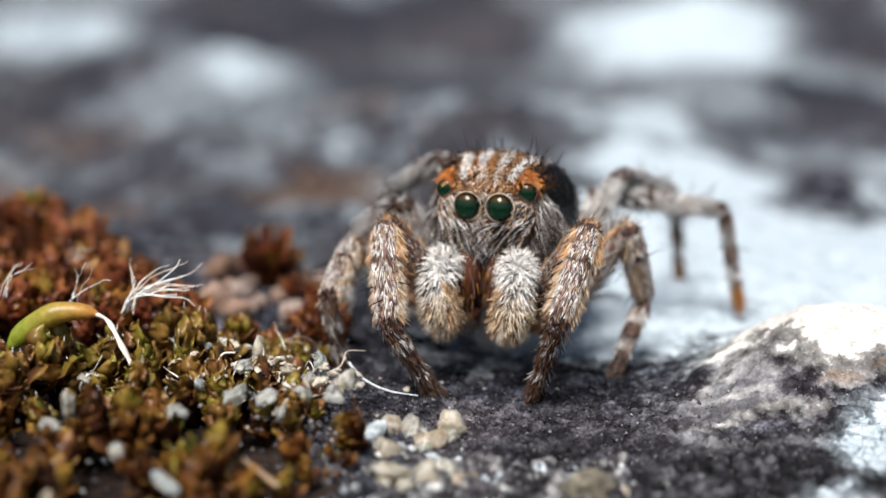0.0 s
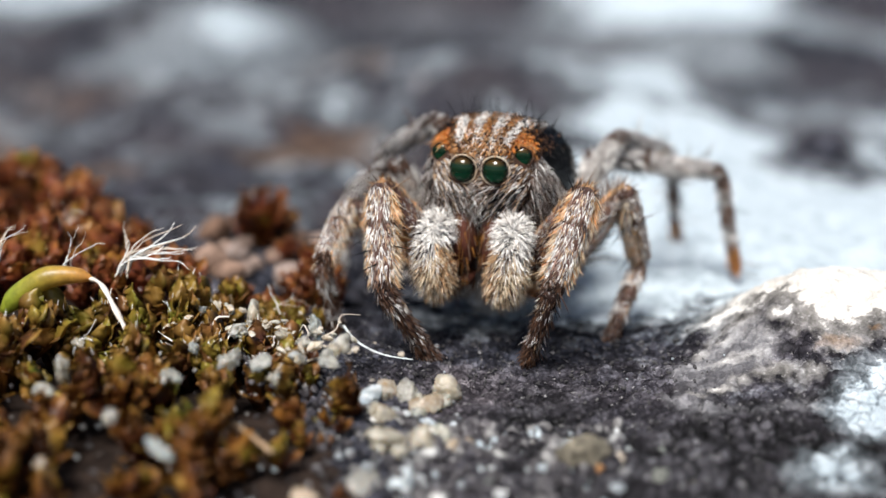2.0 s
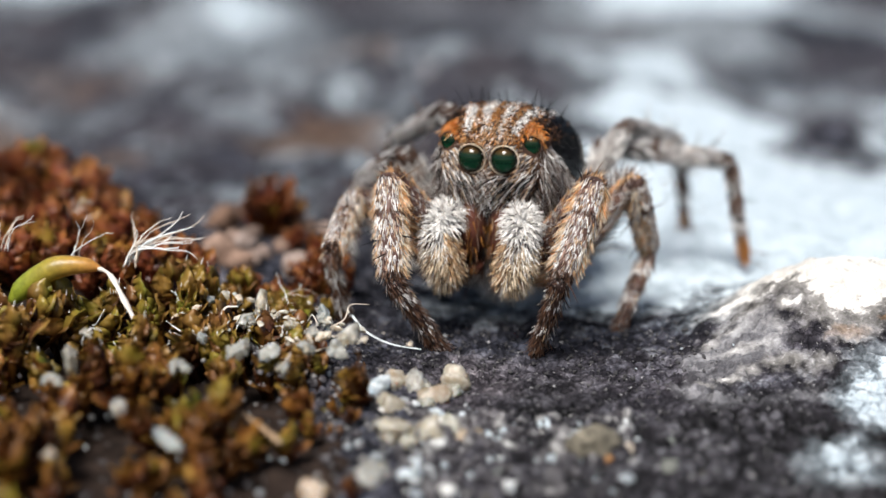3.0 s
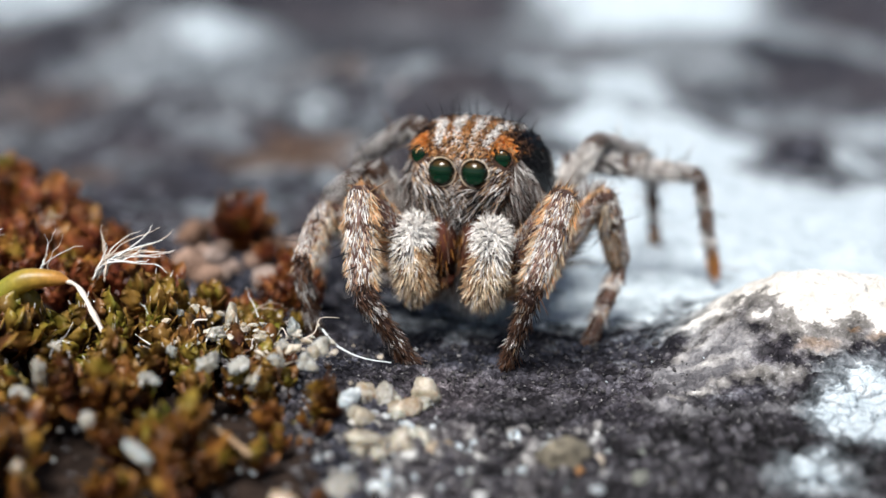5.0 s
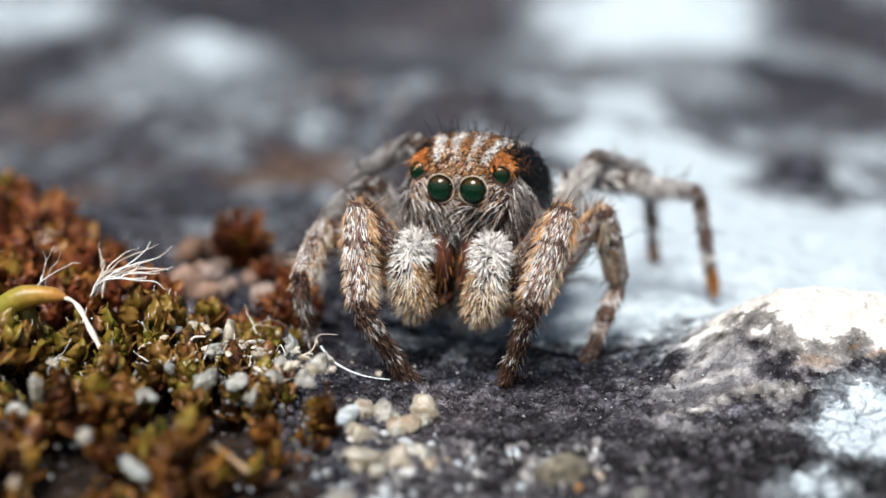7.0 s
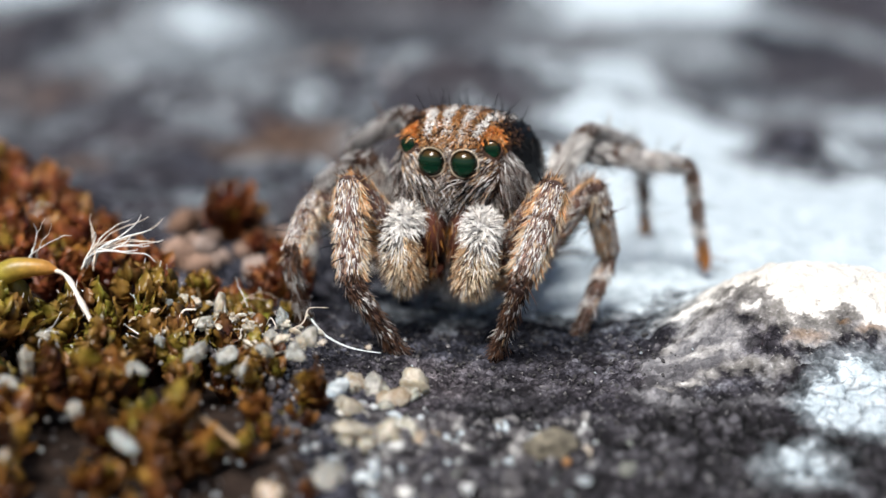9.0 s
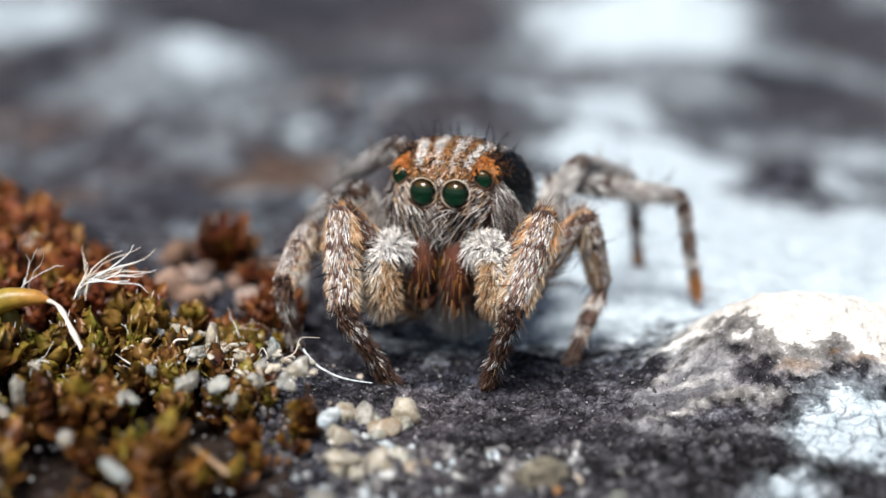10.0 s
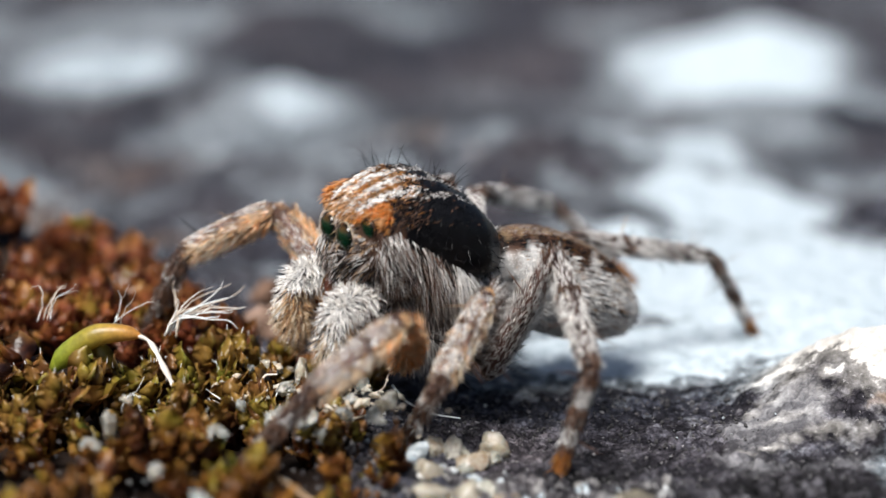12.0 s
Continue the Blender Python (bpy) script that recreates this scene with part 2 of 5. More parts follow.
    links.new(add.outputs["Value"], both.inputs[2])
    bumped(nodes, links, shader, both.outputs["Value"], 1.0, 0.07)
    return mat


STONE = rock_material()


def leaf_material(name, per_object, stops):
    mat, nodes, links, shader = material(name, 0.3, 0.45)
    if per_object:
        source = nodes.new("ShaderNodeObjectInfo").outputs["Random"]
    else:
        source = nodes.new("ShaderNodeNewGeometry").outputs["Random Per Island"]
    where = nodes.new("ShaderNodeNewGeometry")
    wide = node(nodes, "ShaderNodeTexNoise", Scale=1300.0, Detail=2.0)
    links.new(where.outputs["Position"], wide.inputs["Vector"])
    both = nodes.new("ShaderNodeMath")
    both.operation = "MULTIPLY_ADD"
    both.inputs[1].default_value = 0.42
    links.new(source, both.inputs[0])
    shift = node(nodes, "ShaderNodeMapRange")
    shift.inputs["From Min"].default_value, shift.inputs["From Max"].default_value = 0.3, 0.7
    shift.inputs["To Max"].default_value = 0.6
    links.new(wide.outputs["Fac"], shift.inputs["Value"])
    links.new(shift.outputs["Result"], both.inputs[2])
    hue = ramp(nodes, links, both.outputs["Value"], stops)
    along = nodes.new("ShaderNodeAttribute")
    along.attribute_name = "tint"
    # feet are browner, and darkened further to paint in the shade between shoots
    tipward = ramp(nodes, links, along.outputs["Fac"], [(0.25, (0, 0, 0)), (0.9, (1, 1, 1))])
    hue = mixed(nodes, links, tipward, mixed(nodes, links, 1.0, hue, (0.32, 0.18, 0.15), "MULTIPLY"), hue)
    edge = ramp(nodes, links, along.outputs["Fac"], [(0.72, (0, 0, 0)), (1.0, (0.4, 0.4, 0.4))])
    hue = mixed(nodes, links, edge, hue, (0.52, 0.27, 0.07))
    n = grain(nodes, links, 2600.0, 5)
    tone = ramp(nodes, links, n.outputs["Fac"], [(0.3, (0.3, 0.27, 0.24)), (0.7, (1.35, 1.3, 1.2))])
    base = mixed(nodes, links, 1.0, hue, tone, "MULTIPLY")
    links.new(base, shader.inputs["Base Color"])
    thin = nodes.new("ShaderNodeBsdfTranslucent")
    links.new(base, thin.inputs["Color"])
    mix = nodes.new("ShaderNodeMixShader")
    mix.inputs["Fac"].default_value = 0.42
    links.new(shader.outputs["BSDF"], mix.inputs[1])
    links.new(thin.outputs["BSDF"], mix.inputs[2])
    links.new(mix.outputs["Shader"], nodes["Material Output"].inputs["Surface"])
    bumped(nodes, links, shader, n.outputs["Fac"], 0.5, 0.06)
    return mat


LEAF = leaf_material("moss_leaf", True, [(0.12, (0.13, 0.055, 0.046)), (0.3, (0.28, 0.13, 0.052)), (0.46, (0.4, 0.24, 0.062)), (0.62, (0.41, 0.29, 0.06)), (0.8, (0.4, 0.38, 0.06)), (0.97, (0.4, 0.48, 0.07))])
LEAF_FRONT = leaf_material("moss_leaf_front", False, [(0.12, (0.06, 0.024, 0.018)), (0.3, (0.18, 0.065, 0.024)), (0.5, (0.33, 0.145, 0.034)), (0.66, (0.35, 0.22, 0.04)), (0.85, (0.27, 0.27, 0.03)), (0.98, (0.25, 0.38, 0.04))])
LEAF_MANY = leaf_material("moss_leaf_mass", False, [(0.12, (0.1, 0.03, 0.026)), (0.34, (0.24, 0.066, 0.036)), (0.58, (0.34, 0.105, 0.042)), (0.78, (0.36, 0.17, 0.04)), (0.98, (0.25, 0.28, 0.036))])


def plain_material(name, dark, light, scale, rough=0.8, spec=0.3, bump=0.5, glassy=0.0, milky=0.0):
    mat, nodes, links, shader = material(name, rough, spec)
    n = grain(nodes, links, scale, 5)
    c = ramp(nodes, links, n.outputs["Fac"], [(0.3, dark), (0.7, light)])
    info = nodes.new("ShaderNodeObjectInfo")
    tone = ramp(nodes, links, info.outputs["Random"], [(0.0, (0.95, 0.9, 0.84) if glassy else (0.66, 0.53, 0.42)), (0.4, (0.98, 0.95, 0.92) if glassy else (0.93, 0.84, 0.75)), (0.7, (1.0, 1.0, 0.98)), (1.0, (1.0, 1.08, 1.12))])
    links.new(mixed(nodes, links, 1.0, c, tone, "MULTIPLY"), shader.inputs["Base Color"])
    bumped(nodes, links, shader, n.outputs["Fac"], bump, 0.05)
    shader.inputs["Transmission Weight"].default_value = glassy
    shader.inputs["IOR"].default_value = 1.5
    shader.inputs["Subsurface Weight"].default_value = milky
    shader.inputs["Subsurface Radius"].default_value = (1.0, 0.8, 0.6)
    shader.inputs["Subsurface Scale"].default_value = 0.25 * MM
    return mat


def grit_material():
    mat, nodes, links, shader = material("mixed_grit", 0.4, 0.5)
    each = nodes.new("ShaderNodeNewGeometry").outputs["Random Per Island"]
    c = ramp(nodes, links, each, [(0.0, (0.02, 0.017, 0.02)), (0.6, (0.08, 0.072, 0.075)), (0.82, (0.24, 0.23, 0.22)), (0.94, (0.4, 0.45, 0.48)), (1.0, (0.68, 0.64, 0.58))])
    n = grain(nodes, links, 3000.0, 4)
    tone = ramp(nodes, links, n.outputs["Fac"], [(0.3, (0.45, 0.45, 0.45)), (0.7, (1.2, 1.2, 1.2))])
    links.new(mixed(nodes, links, 1.0, c, tone, "MULTIPLY"), shader.inputs["Base Color"])
    return mat


GRIT = grit_material()
SOIL = plain_material("dark_soil", (0.012, 0.01, 0.01), (0.055, 0.046, 0.045), 2500.0, 0.9, 0.08)
CREAM_GRAIN = plain_material("cream_quartz", (0.5, 0.43, 0.31), (0.93, 0.88, 0.76), 2200.0, 0.16, 0.6, 0.6, 0.6, 0.4)
WHITE_GRAIN = plain_material("white_quartz", (0.36, 0.36, 0.31), (0.82, 0.81, 0.76), 2200.0, 0.16, 0.6, 0.6, 0.6, 0.35)
TAN_GRAIN = plain_material("tan_quartz", (0.5, 0.34, 0.2), (0.93, 0.84, 0.71), 2200.0, 0.16, 0.6, 0.6, 0.6, 0.4)
DRY_WHITE = plain_material("bleached_fibre", (0.6, 0.6, 0.58), (0.88, 0.88, 0.86), 3000.0, 0.5)
GREY_CRUMB = plain_material("stone_crumb", (0.018, 0.02, 0.024), (0.085, 0.092, 0.108), 2500.0)
PALE_STONE = plain_material("pale_stone", (0.2, 0.17, 0.14), (0.62, 0.6, 0.56), 1800.0, 0.6)
GREY_STONE = plain_material("grey_stone", (0.05, 0.053, 0.05), (0.34, 0.36, 0.33), 3000.0, 0.85, 0.15, 1.0)
FLAKE = plain_material("pale_flake", (0.42, 0.34, 0.25), (0.78, 0.71, 0.6), 2000.0, 0.25, 0.5, 0.6, 0.15, 0.3)
BLUE_GRAIN = plain_material("bluish_quartz", (0.34, 0.4, 0.43), (0.76, 0.82, 0.86), 2200.0, 0.2, 0.5, 0.4, 0.3, 0.2)
RUSTY = plain_material("rusty_stone", (0.16, 0.07, 0.025), (0.5, 0.3, 0.14), 1800.0, 0.6)
CLOD = plain_material("reddish_clod", (0.10, 0.065, 0.05), (0.36, 0.27, 0.23), 1500.0, 0.8)
STRAW = plain_material("straw_fibre", (0.25, 0.18, 0.11), (0.5, 0.42, 0.32), 2500.0, 0.6)


# ---- the ground ----
def moss_reach(y):
    """How far to the right the moss grows at a depth y."""
    return np.interp(y, (-9, -5, -3.5, -2, -1, 0, 1, 2, 3, 4, 5.5, 7, 9, 11), (-0.9, -1.1, -1.3, -1.7, -2.1, -2.5, -2.6, -2.9, -3.5, -4.4, -5.6, -6.6, -8.6, -13))


def bell(x, y, cx, cy, rx, ry):
    return np.exp(-((x - cx) / rx) ** 2 - ((y - cy) / ry) ** 2)


def ground_height(x, y):
    z = 1.28 * np.exp(-np.abs((x - 6.7) / 2.15) ** 3 - ((y - 0.8) / 1.75) ** 2) + 0.08 * bell(x, y, 4.0, -0.6, 1.5, 1.2)
    z = z + 0.6 * bell(x, y, -7.5, 1.5, 4.6, 6.0) + 0.2 * bell(x, y, -1.6, -2.2, 1.6, 2.2)
    z = z + 1.3 * bell(x, y, -9.7, 8.0, 3.0, 3.0)
    z = z - 0.035 * np.clip(y - 7, 0, 40) - 0.10 * np.clip(-4 - y, 0, 6)
    far = np.clip((y - 9) / 12, 0, 1) + np.clip((np.abs(x) - 11) / 10, 0, 1)
    far = np.clip(far, 0, 1)
    z = z + far * 2.2 * fbm(x / 11.0, y / 13.0, 3, 31)
    z = z + np.clip((y - 4.5) / 5, 0, 1) * (0.5 * fbm(x / 2.6, y / 3.2, 3, 21) + 0.35 * np.clip(fbm(x / 1.3, y / 1.7, 2, 23), 0, 1)) * np.clip(1.4 - x / 6, 0.25, 1)
    z = z + 1.1 * bell(x, y, 9.8, 16.5, 1.6, 1.8) + 2.2 * bell(x, y, 11.5, 58, 6, 7) + 1.5 * bell(x, y, -9, 42, 5, 6)
    return z


def patches(x, y):
    """How much white, cream and rust lichen grows at a place (about 0.5 at the rim)."""
    wobble = 0.35 * fbm(x / 1.6, y / 1.6, 4, 3)

    def spot(cx, cy, rx, ry, w=1.0):
        d = np.sqrt(((x - cx) / rx) ** 2 + ((y - cy) / ry) ** 2)
        return np.clip(1.25 - d * 0.75 + wobble * w, 0, 1)

    white = spot(7.9, 9.6, 6.4, 7.4)
    white = np.maximum(white, spot(2.6, 4.2, 2.4, 2.0))
    white = np.maximum(white, 0.54 * spot(1.5, 3.0, 2.0, 1.75))
    white = np.minimum(white, 1 - spot(9.3, 16.0, 1.4, 1.9) * 1.1)
    for cx, cy, rx, ry in ((10.6, 54, 4.8, 11), (7.3, 20, 3.1, 3.6), (7.0, -2.4, 1.0, 1.3)):
        white = np.maximum(white, spot(cx, cy, rx, ry))
    white = np.maximum(white, 0.6 * spot(5.5, -4.7, 0.8, 0.9, 2.0))
    for cx, cy, rx, ry, much in ((6.0, 29.5, 3.4, 7.0, 0.74), (12.6, 24, 3.6, 5, 0.5), (-7.5, 41, 3.2, 5.5, 0.56), (-5.0, 33, 2.3, 4, 0.48), (-17.5, 53, 5.2, 10, 0.6), (-3.8, 28, 3.4, 4.5, 0.47), (-12.0, 31, 2.2, 3, 0.4), (-12, 20, 3, 3, 0.3), (4.5, 40, 3, 4, 0.3)):
        white = np.maximum(white, much * spot(cx, cy, rx, ry))
    rubble = np.clip(0.16 + 0.75 * fbm(x / 1.7, y / 2.6, 3, 91), 0, 0.55) * np.clip((y - 5) / 6, 0, 1) * np.clip((45 - y) / 20, 0, 1)
    white = np.maximum(white - 0.5 * np.clip(fbm(x / 2.2, y / 3.0, 3, 95), 0, 1) * np.clip((y - 4) / 3, 0, 1), rubble)
    away = np.clip((np.hypot(x, y) - 12) / 20, 0, 1) * np.clip(fbm(x / 5, y / 7, 4, 77) * 1.2 + 0.1, 0, 0.42) * (1 - 0.8 * bell(x, y, 0, 36, 5, 18))
    away = away * np.clip((160 - np.hypot(x, y)) / 60, 0, 1)
    away = np.maximum(away, np.clip((np.hypot(x, y) - 110) / 60, 0, 1) * np.clip(fbm(x / 80, y / 80, 2, 78) * 1.2 + 0.1, 0, 0.42))
    white = np.maximum(white, away)
    white = np.minimum(white, 1 - 1.1 * spot(9.3, 16.0, 1.2, 1.5))
    cream = np.clip(1.24 - 0.72 * np.sqrt(((x - 6.9) / 1.9) ** 2 + ((y - 0.62) / 1.2) ** 2) + 1.5 * wobble, 0, 1)
    for cx, cy, rx, ry, much in ((4.9, 0.2, 0.55, 0.3, 0.45), (4.4, -0.1, 0.35, 0.16, 0.42), (4.1, -0.3, 0.22, 0.14, 0.42), (3.9, -1.65, 0.3, 0.1, 0.44), (4.25, -1.5, 0.26, 0.1, 0.46),
                                 (4.6, -1.27, 0.22, 0.13, 0.44), (5.2, -1.15, 0.45, 0.25, 0.45), (5.7, -1.3, 0.35, 0.25, 0.38), (4.6, -0.7, 0.6, 0.2, 0.42)):
        cream = np.maximum(cream, much * spot(cx, cy, rx, ry, 2.0))
    haze = np.clip(0.13 + 0.5 * fbm(x / 0.6, y / 0.6, 4, 61), 0, 0.5) * np.clip((x - 2.2) / 2.5, 0, 1) * np.clip((3.5 - y) / 2, 0, 1) * np.clip((y + 3.2) / 2, 0.3, 1)
    cream = np.maximum(cream, haze)
    rust = np.maximum(0.5 * spot(6.8, -0.5, 0.2, 0.1, 2.0), 0.36 * spot(7.2, -0.6, 0.4, 0.15, 2.0))
    rust = np.maximum(rust, np.clip(0.1 + 0.9 * fbm(x / 3.0, y / 4.0, 3, 99), 0, 0.3) * np.clip((y - 5) / 4, 0, 1) * np.clip((40 - y) / 12, 0, 1) * np.clip((2 - x) / 4, 0, 1))
    rust = np.maximum(rust, 0.34 * spot(6.2, -0.7, 0.5, 0.15, 2.0))
    return np.clip(white, 0, 1), np.clip(cream, 0, 1), np.clip(rust, 0, 1)


def spread(low, high, step, reach, growth):
    """Even steps between low and high, then growing ones out to reach."""
    inner = list(np.arange(low, high, step))
    for end, sign in ((low, -1), (high, 1)):
        d, at = step, end
        while abs(at) < reach:
            d *= growth
            at = at + sign * d
            inner.append(at)
    return np.array(sorted(inner))


def ground():
    xs, ys = spread(-3.0, 8.6, 0.034, 600.0, 1.055), spread(-6.0, 4.0, 0.034, 600.0, 1.05)
    x, y = np.meshgrid(xs, ys)
    white, cream, rust = patches(x, y)
    z = ground_height(x, y)
    near = np.clip(1.6 - np.hypot(x, y - 2) / 14, 0, 1)
    rim, tone = cells(x / 0.42 + 0.4 * fbm(x, y, 2, 8), y / 0.42, 11)
    rim2, tone2 = cells(x / 0.17, y / 0.17, 12)
    crust = np.clip(rim * 5, 0, 1) * (0.5 + tone)
    rim3, tone3 = cells(x / 0.42 + 0.7 * fbm(x / 0.5, y / 0.5, 2, 18), y / 0.5 + 0.7 * fbm(x / 0.5, y / 0.5, 2, 19), 17)
    zone = np.clip((-1.7 - y + 0.12 * x) / 1.6 + 1.2 * fbm(x / 1.5, y / 1.5, 3, 20), 0, 1) * np.clip((x + 0.2) / 1.2, 0, 1)
    zone = zone * np.clip((11 - np.hypot(x, y)) / 3, 0, 1)
    plate = np.clip(rim3 * 3.6, 0, 1)
    z = z + 0.11 * zone * plate ** 0.7 * (0.5 + 0.8 * tone3)
    z = z + near * (0.10 * fbm(x / 0.9, y / 0.9, 3, 5) + 0.07 * fbm(x / 0.22, y / 0.22, 3, 6))
    z = z + near * (1 - np.clip(white + cream, 0, 1)) * (0.05 * np.clip(rim2 * 3, 0, 1) * (0.4 + tone2) + 0.035 * crust)
    z = z + near * np.clip(white + cream, 0, 1) * (0.07 + 0.025 * crust)
    z = z - 0.34 * np.clip((moss_reach(y) - x - 0.1) / 0.5, 0, 1) * np.clip((9 - np.hypot(x + 5, y - 1)) / 2, 0, 1)  # the hollow that holds the soil
    n, m = x.shape
    i, j = np.meshgrid(np.arange(n - 1), np.arange(m - 1), indexing="ij")
    a = i * m + j
    tris = np.vstack([np.stack([a, a + 1, a + m + 1], -1).reshape(-1, 3), np.stack([a, a + m + 1, a + m], -1).reshape(-1, 3)])
    me = mesh_of("ground", np.stack([x, y, z], -1).reshape(-1, 3), tris, STONE, np.stack([white, cream, rust], -1).reshape(-1, 3), True, "patch")
    layer = me.attributes.new("areole", "FLOAT_COLOR", "POINT")
    crusted = 0.22 * bell(x, y, 4.9, -0.6, 1.5, 0.8) + 0.3 * bell(x, y, 5.2, -2.0, 1.3, 0.8) + 0.15 * bell(x, y, 3.4, -2.2, 1.0, 0.6)
    fresh = np.stack([plate * (0.45 + 0.55 * tone3 ** 1.2), zone * 0.9, crusted, 1 + 0 * x], -1)
    layer.data.foreach_set("color", fresh.ravel())
    return tagged(new("ground", me), "dark weathered rock with crusts of white and cream lichen", "rock", kind="structure")


ground()

# ---- the jumping spider (its own space: forward is +y, the ground below its middle at z 0) ----
ORANGE, TAN, WHITE = np.array([0.55, 0.235, 0.055]), np.array([0.56, 0.38, 0.22]), np.array([0.90, 0.88, 0.85])
CREAMY = np.array([0.78, 0.66, 0.49])
AMBER = np.array([0.84, 0.51, 0.25])
PINK = np.array([0.42, 0.26, 0.20])
GREY, BROWN, BLACK = np.array([0.40, 0.35, 0.32]), np.array([0.16, 0.085, 0.055]), np.array([0.005, 0.005, 0.006])
spider = tagged(new("jumping_spider"), "furry grey-brown jumping spider with orange-striped head and green eyes", "spider")


def choose(n, *pairs):
    """A colour for each of n hairs, by weights."""
    colours, weights = np.array([c for c, _ in pairs]), np.array([w for _, w in pairs], float)
    return colours[rng.choice(len(pairs), n, p=weights / weights.sum())]


def furry(name, surface, tint, coat, label="", parent=spider, hair_label=""):
    """A part of the body with its coat of hair as a sub-part. coat: (base, way, length, radius, bend, colour)."""
    verts, tris = surface
    ob = part(name, mesh_of(name, verts, tris, CUTICLE, tint(verts)), parent, label)
    if coat is not None:
        base, way, length, radius, bend, colour = coat
        hv, ht = hairs(base, way, length, radius, bend)
        part("hair", mesh_of("hair", hv, ht, HAIR, np.repeat(colour, 7, axis=0), False), ob, hair_label, "stuff")
    return ob


CARAPACE = np.array([  # y, half width, top, bottom
    (1.46, 0.46, 3.18, 2.55), (1.43, 0.66, 3.28, 2.38), (1.31, 0.78, 3.46, 2.28), (1.12, 0.87, 3.6, 2.2), (0.74, 0.94, 3.74, 2.1), (0.32, 1.06, 3.77, 2.0),
    (-0.1, 1.21, 3.66, 1.95), (-0.52, 1.2, 3.38, 1.95), (-0.86, 0.95, 3.0, 1.95), (-1.07, 0.5, 2.7, 2.1)])


def carapace():
    ys = np.linspace(1.46, -1.07, 40)
    half, top, low = (np.interp(-ys, -CARAPACE[:, 0], CARAPACE[:, k]) for k in (1, 2, 3))
    a = np.linspace(0, 2 * np.pi, 36, endpoint=False)
    c, s = np.cos(a), np.sin(a)
    mid = low + 0.45 * (top - low)
    x = half[:, None] * (np.sign(c) * np.abs(c) ** 0.72)[None]
    z = mid[:, None] + np.where(s > 0, (top - mid)[:, None] * (np.abs(s) ** 0.74)[None], -(mid - low)[:, None] * np.abs(s)[None])
    surface = rings(np.stack([x, ys[:, None] + 0 * x, z], -1)[:, ::-1])

    def tint(v):
        t = np.tile(BLACK, (len(v), 1))
        t[v[:, 1] > 0.75] = BROWN * 0.45
        return t

    p, n = sample(*surface, 26000)
    x, y, z = p.T
    out = np.zeros((len(p), 3)) + GREY
    way, length, keep = n * 0.35, np.full(len(p), 0.16), np.ones(len(p), bool)
    down, ahead = np.array([0, 0, -1.0]), np.array([0, 1.0, 0])
    top = (n[:, 2] > 0.35) | ((z > 3.28) & (y > 0.9))
    # the head: orange with white bands that fan out backwards
    fan = np.abs(x + 0.04) / (0.66 + 0.34 * np.clip(1.2 - y, 0, 2))
    fan = fan + 0.1 * value_noise(x * 9, y * 7, 61) + 0.03 * rng.normal(size=len(p))
    white_band = (np.abs(fan - 0.2) < 0.1) | (np.abs(fan - 0.59) < 0.1)
    white_band &= y < 1.3 - 0.08 * fan
    front = top & (y > 0.15 + 0.3 * fan + 0.1 * rng.normal(size=len(p)))
    colour = np.where((white_band & ((y > 0.5) | (rng.random(len(p)) < 0.6)))[:, None], choose(len(p), (WHITE * 1.05, 12), (TAN, 0.6)), choose(len(p), (ORANGE, 5), (AMBER * 0.85, 2), (TAN * 0.8, 2), (BROWN, 3), (BLACK, 0.7)))
    forehead = front & (y > 1.0) & (fan < 0.5) & (rng.random(len(p)) < 0.55)
    colour[forehead] = choose(len(p), (WHITE, 2), (TAN * 1.2, 4), (AMBER, 2))[forehead]
    darker = rng.random(len(p)) < np.clip((0.5 - y) * 1.7, 0, 0.85)
    colour = np.where((darker & ~(white_band & (y > 0.35)) & (colour[:, 2] < 0.6))[:, None], choose(len(p), (BLACK, 3), (BROWN, 1)), colour)
    out[front], way[front] = colour[front], (n * 0.28 + ahead * 0.9)[front]
    length[front] = 0.13
    shoulder = front & (fan > 0.74) & (y < 0.95)
    out[shoulder] = choose(len(p), (BLACK, 6), (BROWN, 3), (ORANGE * 0.5, 0.8))[shoulder]
    # the back: black and bare, with pale scales along the middle
    rear = top & ~front
    pale = (np.abs(np.abs(x) - 0.25) < 0.13) | (np.abs(np.abs(x) - 0.75) < 0.06)
    out[rear] = np.where(pale[:, None], choose(len(p), (WHITE, 2), (GREY, 2), (BLACK, 4)), choose(len(p), (BLACK, 6), (BROWN, 1)))[rear]
    way[rear], length[rear] = (n * 0.3 + ahead * 0.8)[rear], 0.11
    keep &= ~rear | pale | (rng.random(len(p)) < 0.22)
    # brows over the small eyes
    brow = (np.hypot(np.abs(x) - 0.71, z - 3.4) < 0.2) & (y > 0.85) & (z > 3.35)
    out[brow] = choose(len(p), (ORANGE * 1.45, 5), (AMBER, 3))[brow]
    length[brow] = 0.24
    way[brow] = (n * 0.4 + [0, 0.8, 0.1])[brow]
    # bare black flank behind the eyes
    flank = ~top & (z > 2.5 + 0.8 * y) & (y < 0.85)
    out[flank] = BLACK
    keep &= ~flank | (rng.random(len(p)) < 0.05)
    # white fringe below it
    fringe = ~top & ~flank & (np.abs(n[:, 0]) > 0.3)
    long_hair = np.where(y < 0.5, 0.44, 0.24)
    out[fringe] = np.where((y < 0.1)[:, None], choose(len(p), (WHITE, 9), (GREY, 2)), choose(len(p), (GREY, 5), (WHITE, 2.5), (BROWN, 3), (BLACK, 4)))[fringe]
    way[fringe], length[fringe] = (n * 0.35 + down * 0.75 - ahead * 0.2)[fringe], long_hair[fringe]
